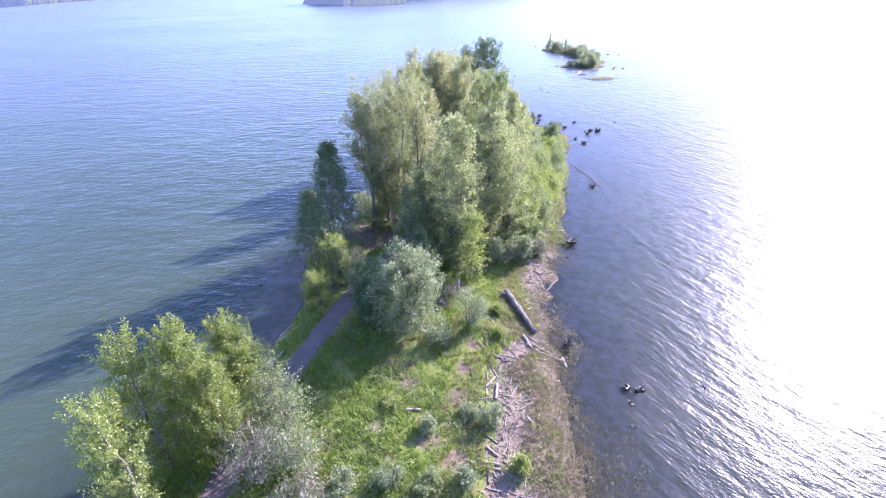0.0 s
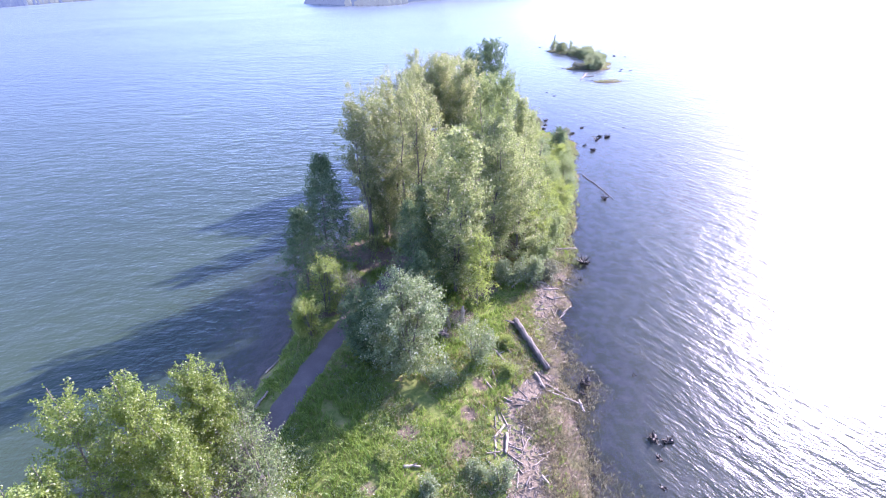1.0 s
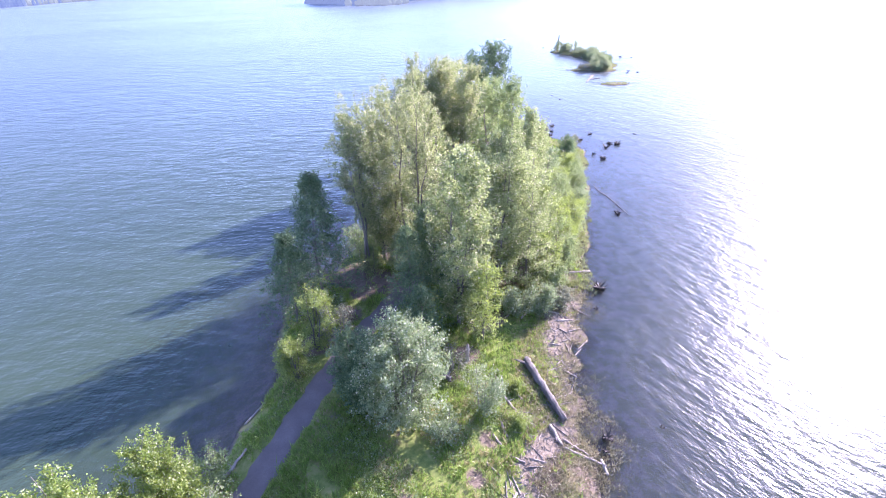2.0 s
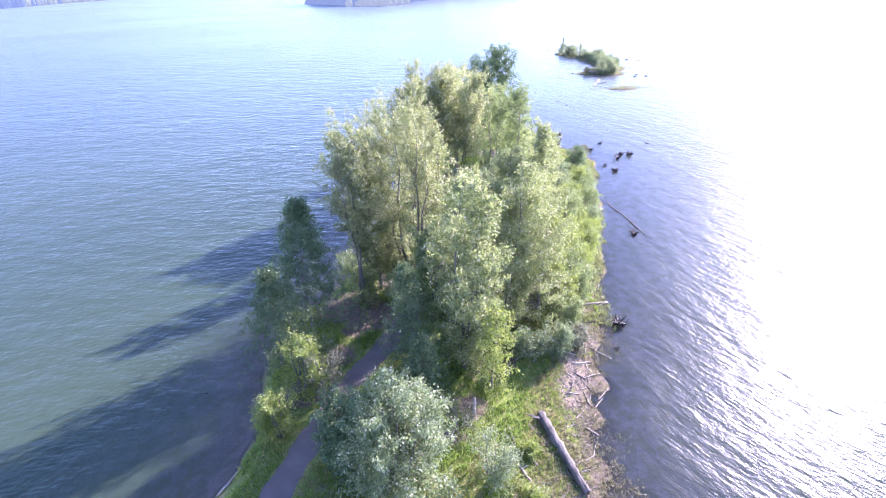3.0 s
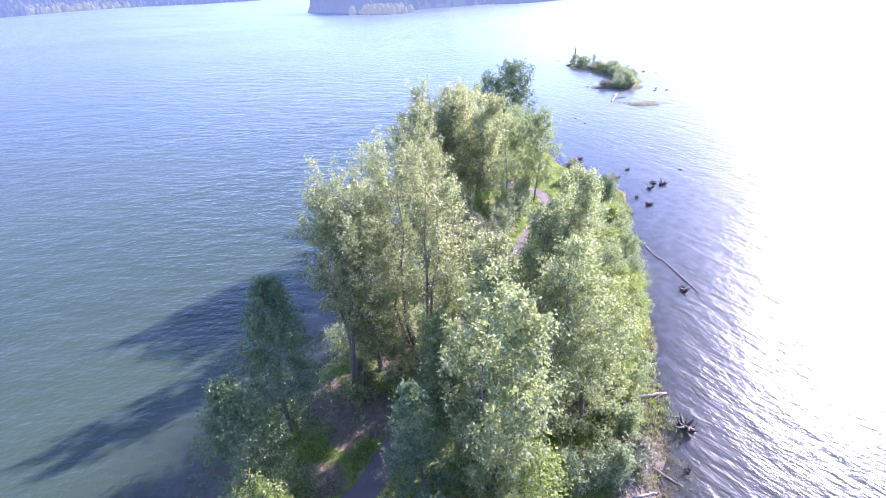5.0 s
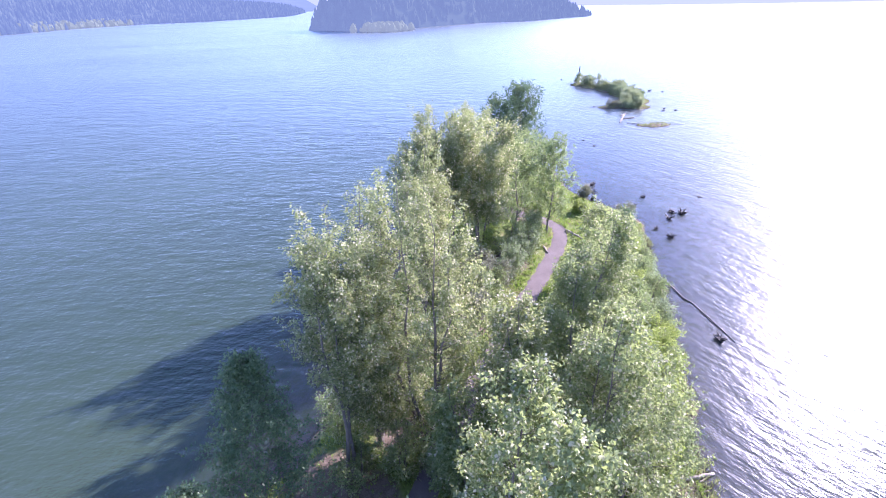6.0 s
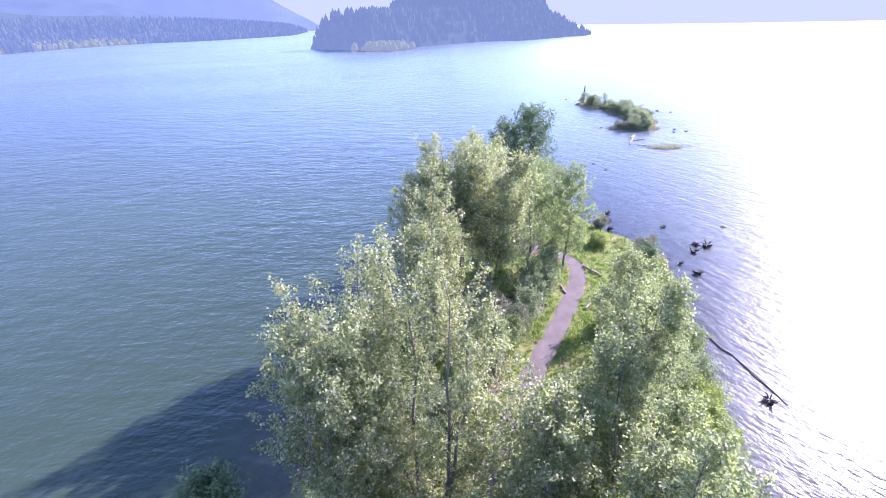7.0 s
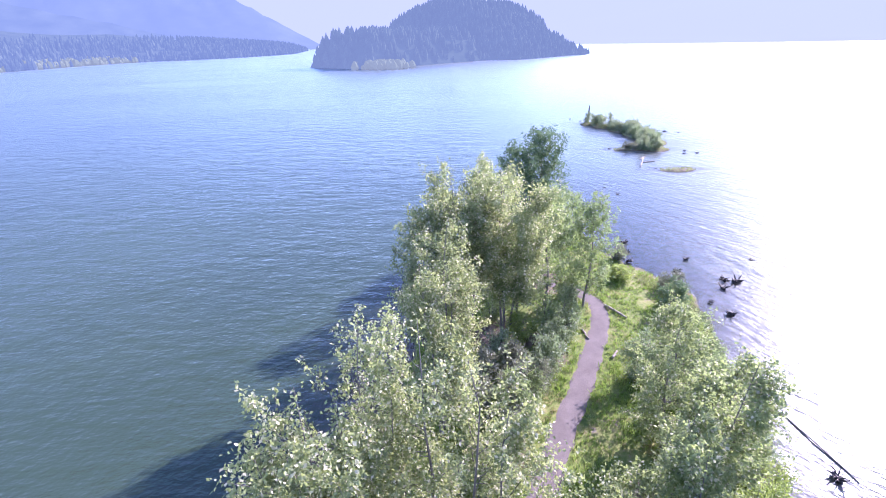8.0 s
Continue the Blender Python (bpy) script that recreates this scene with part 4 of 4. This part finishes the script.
for n, (x, y, s) in enumerate([(15.0, 29.8, 0.75), (15.9, 29.5, 0.65), (14.8, 28.1, 0.45), (14.1, 25.9, 0.4), (15.9, 36.4, 0.3), (21.4, 29.7, 0.35), (16.3, 54.8, 1.15), (24.4, 73.6, 0.8), (34.3, 105.0, 1.1), (33.0, 105.6, 0.9), (31.6, 103.2, 0.9), (29.2, 96.8, 0.9),
                               (31.0, 112.2, 0.7), (40.2, 111.7, 0.5), (24.3, 119.0, 0.9), (22.4, 111.6, 0.8), (23.4, 115.2, 0.7), (27.9, 108.4, 0.9), (30.5, 149.7, 0.5), (31.7, 144.6, 0.6), (11.3, 35.3, 0.75), (10.9, 34.2, 0.4), (15.0, 51.2, 0.4), (28.2, 99.6, 0.5), (-21.0, 47.0, 0.25),
                               (63.5, 184.0, 0.8), (65.5, 181.0, 0.7), (61.8, 180.6, 0.7), (70.5, 214.5, 1.0), (74.0, 212.0, 0.6), (48.0, 165.6, 0.5), (46.6, 166.0, 0.4), (44.0, 189.0, 0.7), (46.2, 246.0, 0.7), (48.6, 240.0, 0.6)]):
    snag(x, y, s, 200 + n)
for n, (a, b) in enumerate([((44.6, 166.8), (48.8, 176.0)), ((47.0, 171.5), (50.6, 172.8)), ((47.6, 175.2), (49.8, 177.6))]):
    log("drift_log", a, b, 0.2, DRIFTWOOD, 80 + n, "bleached driftwood lying off the small island", "island driftwood", lift=(0.08, 0.12))
stick = np.random.default_rng(3)
for n in range(150):
    y = stick.uniform(18.5, 36.5) if n < 66 else stick.uniform(37, 62)
    start = np.interp(y, [20, 24, 29, 33, 36, 41, 46, 50, 56, 62], [1.8, 2.6, 3.0, 3.8, 6.0, 8.6, 9.4, 10.6, 12.4, 14.0])
    x = start + stick.uniform(-0.6, 3.4 if y < 37 else 2.4)
    a, long = stick.uniform(0, 3.14), stick.uniform(0.5, 1.7)
    log("drift_stick", (x, y), (x + math.cos(a) * long, y + math.sin(a) * long), stick.uniform(0.025, 0.065), DRIFTWOOD if n % 4 else OLD_LOG, 300 + n, "bleached driftwood stick on the drift beach", "drift sticks", stub=False)

stump = tagged(new("broken_stump"), "pale broken dead stump standing in dry grass", "stump")
stump.location = (1.4, 43.3, float(land(np.array([1.4]), np.array([43.3]))[0]))
part("trunk", tubes_mesh("trunk", [(np.array([[0, 0, -0.2], [0.0, 0.02, 0.5], [0.05, 0.0, 1.2], [0.03, 0.03, 1.7], [0.06, 0.0, 1.9]]), np.array([0.24, 0.19, 0.16, 0.12, 0.02]))], DRIFTWOOD, 9), stump)
for a, tall in ((0.4, 1.0), (2.6, 0.7), (4.4, 1.3)):
    part("branch", tubes_mesh("branch", [(np.array([[0, 0, tall], [0.3 * math.cos(a), 0.3 * math.sin(a), tall + 0.15], [0.6 * math.cos(a), 0.6 * math.sin(a), tall + 0.45]]), np.array([0.05, 0.035, 0.01]))], DRIFTWOOD, 5), stump)
snag(-0.4, 40.9, 0.9, 290, 0.8, OLD_LOG, "brown upturned root plate in the dry grass", 11)
pole = tagged(new("dead_trunk"), "bare dead tree trunk standing on the island's end", "dead tree")
pole.location = (50.6, 236.0, 0)
part("trunk", tubes_mesh("trunk", [(np.array([[0, 0, -0.3], [0.05, 0, 2.2], [0.0, 0.05, 4.4], [0.1, 0, 6.4], [0.1, 0, 6.5]]), np.array([0.34, 0.28, 0.24, 0.18, 0.02]))], WET_WOOD, 8), pole)
part("branch", tubes_mesh("branch", [(np.array([[0, 0, 3.6], [0.5, 0.1, 4.0], [0.9, 0.1, 4.6]]), np.array([0.08, 0.05, 0.01]))], WET_WOOD, 5), pole)

# ---- grass, reeds, litter ----


def tufts(name, x, y, tall, blades, mat, seed, width=0.035, lean=0.5, floor=None):
    """Blades of grass in tufts, each blade bent once."""
    rng = np.random.default_rng(seed)
    n = len(x) * blades
    bx = np.repeat(x, blades) + rng.normal(0, 0.10, n)
    by = np.repeat(y, blades) + rng.normal(0, 0.10, n)
    bz = land(bx, by) - 0.03
    if floor is not None:
        bz = np.maximum(bz, floor)
    h = np.repeat(tall, blades) * rng.uniform(0.5, 1.2, n)
    a = rng.uniform(0, 6.28, n)
    out = h * lean * rng.uniform(0.1, 1.3, n)
    root = np.stack([bx, by, bz], 1)
    way = np.stack([np.cos(a), np.sin(a), 0 * a], 1)
    flat = np.stack([-np.sin(a), np.cos(a), 0 * a], 1) * (width * rng.uniform(0.6, 1.5, n))[:, None]
    mid = root + way * (out * 0.35)[:, None] + np.stack([0 * h, 0 * h, h * 0.6], 1)
    tip = root + way * out[:, None] + np.stack([0 * h, 0 * h, h], 1)
    v = np.stack([root, mid - flat, tip, mid + flat], 1).reshape(-1, 3)
    return raw_mesh(name, v, np.arange(4 * n).reshape(-1, 4), mat)


rng = np.random.default_rng(11)
gx = rng.uniform(-25, 27, 118000)
gy = np.r_[14 + 124 * rng.uniform(0, 1, 92000) ** 1.8, 16 - 60 * rng.uniform(0, 1, 26000) ** 1.5] + rng.normal(0, 2.6, 118000)
right, left = inside(gx, gy)
keep = (right > np.where(gy > 50, 0.4, 1.2)) & (left > 0.4) & (trail_distance(gx, gy) > TRAIL_HALF + 0.1) & (drift_zone(gx, gy) + 0.5 * wavy(gx, gy, 0.5) + 0.4 * wavy(gx, gy, 1.6) < 0.5)
for cx, cy, r in soil_spots:
    keep &= (np.hypot(gx - cx, gy - cy) > r * 0.8) | (rng.uniform(0, 1, len(gx)) < 0.15)
gx, gy = gx[keep], gy[keep]
patchy = wavy(gx, gy, 1.7) + 0.6 * wavy(gx + 5, gy, 0.6)
thin = (patchy > -0.75) & ((gy > 50) | (gx < np.interp(gy, [-40, 0, 20, 24, 29, 33, 36, 38, 42, 46, 50], [13, 4.7, 2.0, 2.8, 3.2, 4.2, 6.4, 8.4, 8.6, 9.0, 10.0]) + 0.9 * wavy(gx, gy, 0.7)) | (rng.uniform(0, 1, len(gx)) < 0.22))
gx, gy, patchy = gx[thin], gy[thin], patchy[thin]
dry = (wavy(gx + 3, gy - 7, 2.3) + 0.7 * wavy(gx, gy, 0.8) > 0.5) & (rng.uniform(0, 1, len(gx)) < 0.55)
edge_of = np.interp(gy, [-40, 0, 20, 29, 36, 42, 50], [13, 4.7, 2.0, 3.2, 6.4, 8.6, 10.0])
dry |= (gx > edge_of - 3.5) & (gy < 56) & (rng.uniform(0, 1, len(gx)) < 0.5)
tagged(new("dry_grass", tufts("dry_grass", gx[dry], gy[dry], 0.30 + 0.15 * patchy[dry].clip(-0.6, 1), 7, STRAW_BLADE, 15, 0.024, 0.8)), "patches of dry straw-coloured grass in the meadow", "grass", kind="stuff")
gx, gy, patchy = gx[~dry], gy[~dry], patchy[~dry]
tagged(new("grass", tufts("grass", gx, gy, 0.36 + 0.22 * patchy.clip(-0.6, 1), 6, GRASS_BLADE, 12, 0.025, 0.75)), "tall lush green meadow grass covering the spit", "grass", kind="stuff")
wx = rng.uniform(1, 26, 124000)
wy = np.r_[14 + 90 * rng.uniform(0, 1, 104000) ** 1.7, 15 - 50 * rng.uniform(0, 1, 20000) ** 1.4] + rng.normal(0, 2.6, 124000)
right, left = inside(wx, wy)
reach = np.interp(wy, [14, 30, 36, 50, 54], [5.0, 4.4, 2.6, 2.2, 1.2]) * (1 + 0.4 * wavy(wx, wy, 2.2))
share = np.where(right > 0, np.where(wy > 54, 0.6, 0.78), 0.78 * (1 + right / reach)) + 0.22 * wavy(wx, wy, 0.5) + 0.26 * wavy(wx, wy, 1.9)
keep = (right < 4.5) & (right > -reach) & (rng.uniform(0, 1, len(wx)) < share) & (drift_zone(wx, wy) < 0.4 + 0.5 * rng.uniform(0, 1, len(wx)))
wx, wy = wx[keep], wy[keep]
sedge = wy > 54 + 3 * wavy(wx, wy, 1.5)
sx, sy = wx[sedge], wy[sedge]
wx, wy = wx[~sedge], wy[~sedge]
tagged(new("shore_sedge", tufts("shore_sedge", sx, sy, rng.uniform(0.25, 0.6, len(sx)), 5, SEDGE_BLADE, 16, 0.026, 0.7, -0.1)), "yellow-green sedge along the waterside", "sedge", kind="stuff")
tagged(new("shore_weeds", tufts("shore_weeds", wx, wy, rng.uniform(0.1, 0.3, len(wx)), 5, WEED_BLADE, 13, 0.024, 0.9, -0.13)), "brown-green weeds growing out of the shallow water", "weeds", kind="stuff")
ix, iy = rng.uniform(44, 68, 6000), rng.uniform(160, 240, 6000)
keep = land(ix, iy) > 0.05
ix, iy = ix[keep], iy[keep]
tagged(new("island_grass", tufts("island_grass", ix, iy, np.full(len(ix), 0.45), 4, SEDGE_BLADE, 14, 0.07)), "rough grass on the small islands", "grass", kind="stuff")
hx, hy = rng.uniform(-14, 6, 5200), rng.uniform(17, 50, 5200)
right, left = inside(hx, hy)
keep = (wavy(hx, hy, 1.2) > 0.1) & (right > 3) & (left > 1) & (trail_distance(hx, hy) > 1.7) & (drift_zone(hx, hy) < 0.1)
hx, hy = hx[keep], hy[keep]
home = np.repeat(np.stack([hx, hy, land(hx, hy) + 0.22], 1), 12, 0)
tagged(new("meadow_herbs", leaves_mesh("meadow_herbs", home + rng.normal(0, 1, home.shape) * (0.2, 0.2, 0.13), 0.12, ALDER_LEAF, rng)), "low leafy herbs among the meadow grass", "herbs", kind="stuff")
cx, cy = rng.uniform(0, 17, 30000), rng.uniform(17, 64, 30000)
keep = (drift_zone(cx, cy) > 0.3) & (land(cx, cy) > 0.08)
cx, cy = cx[keep][:2600], cy[keep][:2600]
a = rng.uniform(0, 6.28, len(cx))
long, cz = rng.uniform(0.06, 0.32, len(cx)), land(cx, cy)
way = np.stack([np.cos(a), np.sin(a), 0 * a], 1) * long[:, None]
flat = np.stack([-np.sin(a), np.cos(a), 0 * a], 1) * 0.022
root = np.stack([cx, cy, cz + 0.02], 1)
top = np.array([0, 0, 0.035])
chip = np.stack([root - flat, root + way - flat, root + way + top, root + top, root + flat, root + way + flat], 1).reshape(-1, 3)
k = np.arange(len(cx))[:, None] * 6
chip_f = np.concatenate([k + np.array([[0, 1, 2, 3]]), k + np.array([[3, 2, 5, 4]])])
tagged(new("drift_litter", raw_mesh("drift_litter", chip, chip_f, DRIFTWOOD)), "litter of small bleached sticks on the drift beach", "litter", kind="stuff")

# ---- far shores and mountains ----


def spires(name, x, y, z, tall, mat, seed, label, slim=0.22, shape=((0.0, 0.9), (0.35, 1.0), (0.7, 0.55), (1.0, 0.03))):
    """A far wood of pointed trees."""
    r = np.random.default_rng(seed)
    n, s = len(x), 6
    angle = np.linspace(0, 6.283, s, endpoint=False)
    vs = []
    for f, w in shape:
        rad = tall * slim * w
        vs.append(np.stack([x[:, None] + np.cos(angle) * rad[:, None] * r.uniform(0.7, 1.25, (n, s)), y[:, None] + np.sin(angle) * rad[:, None], np.broadcast_to((z + tall * f)[:, None], (n, s)) + r.normal(0, 0.6, (n, s)) * (f < 1)], -1))
    v = np.stack(vs, 1).reshape(-1, 3)
    i, j = np.meshgrid(np.arange(3), np.arange(s), indexing="ij")
    f = np.stack([i * s + j, i * s + (j + 1) % s, (i + 1) * s + (j + 1) % s, (i + 1) * s + j], -1).reshape(-1, 4)
    f = (f[None] + (np.arange(n) * 4 * s)[:, None, None]).reshape(-1, 4)
    return tagged(new(name, raw_mesh(name, v, f, mat)), label, "far woods", kind="stuff")


ROUND = ((0.0, 0.75), (0.35, 1.0), (0.75, 0.8), (1.0, 0.2))


def hill_height(x, y):
    """The wooded island hill across the lake."""
    u = (x - 64) * 0.658 + (y - 912) * 0.753
    w = -(x - 64) * 0.753 + (y - 912) * 0.658
    main = 96 * np.exp(-np.abs((u - 88) / 152) ** 4.5) * np.exp(-np.abs((w - 103) / 150) ** 3)
    shelf = 45 * np.exp(-np.abs((u + 182) / 113) ** 14) * np.exp(-np.abs((w - 8) / 58) ** 12)
    return np.maximum(main, shelf) + 0.2 * np.minimum(main, shelf) + 2.5 * wavy(x, y, 18.0) - 9


# Hill, woods and thickets glow bluish: haze put into their materials.
hill_me = grid_mesh("backdrop_hill", np.linspace(-420, 620, 100), np.linspace(520, 1500, 100), hill_height, HAZY_HILL_WOOD)
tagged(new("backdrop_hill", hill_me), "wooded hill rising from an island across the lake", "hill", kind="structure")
far = np.random.default_rng(21)
fx, fy = far.uniform(-420, 620, 34000), far.uniform(520, 1500, 34000)
fz = hill_height(fx, fy)
keep = (fz > 0.3) & ((fy < 1020) | (fz > 50))
fx, fy, fz = fx[keep][:8500], fy[keep][:8500], fz[keep][:8500]
spires("hill_woods", fx, fy, fz - 2, 7 + 8 * far.uniform(0, 1, len(fx)) ** 1.6, HAZY_HILL_WOOD, 22, "dense dark conifer woods on the far hill", 0.24)
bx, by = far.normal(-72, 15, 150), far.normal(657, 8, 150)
spires("hill_thicket", bx, by, np.zeros(150) - 1, far.uniform(3, 12, 150), HAZY_SHORE_WOOD, 23, "pale leafy thicket on the far shore", 0.42, ROUND)

LEFT_SHORE = [(-1500, 500), (-900, 700), (-640, 790), (-680, 960), (-655, 1180), (-520, 1290), (-450, 1610), (-560, 2210), (-800, 2700)]
shore = smooth_line(LEFT_SHORE, 120)
back = np.stack([shore[:, 0] - 900, shore[:, 1] + 250], 1)
q = np.linspace(0, 1, 30)
strip = shore[:, None] * (1 - q[None, :, None]) + back[:, None] * q[None, :, None]
strip_z = -1 + 26 * (1 - np.exp(-q[None, :] * 14)) + 70 * q[None, :] ** 1.5 + 6 * wavy(strip[..., 0], strip[..., 1], 60.0) * (q[None, :] > 0)
sv = np.concatenate([strip, strip_z[..., None]], -1).reshape(-1, 3)
si, sj = np.meshgrid(np.arange(119), np.arange(29), indexing="ij")
sf = np.stack([si * 30 + sj, si * 30 + sj + 1, (si + 1) * 30 + sj + 1, (si + 1) * 30 + sj], -1).reshape(-1, 4)
tagged(new("backdrop_shore", raw_mesh("backdrop_shore", sv, sf, HAZY_LEFT_WOOD, True)), "wooded far shore of the lake", "shore", kind="structure")
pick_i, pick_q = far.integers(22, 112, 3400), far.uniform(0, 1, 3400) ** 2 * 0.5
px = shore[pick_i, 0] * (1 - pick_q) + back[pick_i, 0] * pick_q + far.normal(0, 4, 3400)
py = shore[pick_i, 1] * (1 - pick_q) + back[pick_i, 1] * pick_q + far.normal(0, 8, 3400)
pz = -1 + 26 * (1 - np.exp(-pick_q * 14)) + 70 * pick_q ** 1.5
spires("shore_woods", px, py, pz - 1, far.uniform(10, 20, 3400), HAZY_LEFT_WOOD, 24, "dense conifer woods along the far shore")
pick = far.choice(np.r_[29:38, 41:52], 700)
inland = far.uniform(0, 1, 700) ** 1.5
spires("shore_thicket", shore[pick, 0] + 3 - 40 * inland, shore[pick, 1] + far.normal(0, 7, 700), 5 * inland - 1, far.uniform(4, 13, 700), HAZY_SHORE_WOOD, 25, "pale leafy thicket along the far shore", 0.45, ROUND)



def ridge(name, foot, crest, mat, label, rough=0.06, bump=70.0):
    """A mountain side: from its foot (x, y) up to its crest (x, y, z)."""
    a = smooth_line([(x, y, -2) for x, y in foot], 120)
    b = smooth_line(crest, 120)
    q = np.linspace(0, 1, 24)[None, :, None]
    m = a[:, None] * (1 - q) + b[:, None] * q
    m[..., 2] += b[:, None, 2] * rough * wavy(m[..., 0], m[..., 1], bump) * np.sqrt(q[..., 0]) + b[:, None, 2] * 0.03 * wavy(m[..., 0], m[..., 1], bump / 5) * q[..., 0]
    i, j = np.meshgrid(np.arange(119), np.arange(23), indexing="ij")
    f = np.stack([i * 24 + j, (i + 1) * 24 + j, (i + 1) * 24 + j + 1, i * 24 + j + 1], -1).reshape(-1, 4)
    tagged(new(name, raw_mesh(name, m.reshape(-1, 3), f, mat, True)), label, "mountain", kind="structure")


ridge("backdrop_spur", [(-2600, 900), (-1500, 1250), (-1000, 1600), (-760, 1760)], [(-3200, 1500, 500), (-1900, 1700, 260), (-1300, 1800, 150), (-960, 1860, 70), (-770, 1880, 4)], HAZY_NEAR_RIDGE, "wooded mountain spur in painted blue haze")
ridge("backdrop_ridge", [(-3400, 1500), (-1900, 2000), (-1200, 2300), (-600, 2500)], [(-3800, 2600, 900), (-2000, 2700, 560), (-1300, 2750, 340), (-1020, 2760, 235), (-800, 2780, 110), (-640, 2800, 20)], HAZY_FAR_RIDGE, "wooded mountain beyond the lake, blue with painted haze")
ridge("backdrop_gap", [(-2400, 3600), (-400, 3700), (800, 3700)], [(-2600, 4100, 480), (-1650, 4100, 460), (-1100, 4100, 430), (-800, 4100, 400), (-200, 4100, 390), (300, 4100, 400), (700, 4100, 420)], HAZY_PALE_RIDGE, "distant ridge closing the valley, pale with painted haze")
ridge("backdrop_mountain", [(150, 2900), (576, 2240), (865, 1800), (1250, 1450), (2100, 1000), (3200, 200)], [(300, 3500, 140), (700, 3300, 300), (1200, 3000, 440), (2000, 2700, 600), (3000, 1900, 650), (4000, 700, 600)], HAZY_PALE_RIDGE, "mountain across the lake, pale with painted haze")
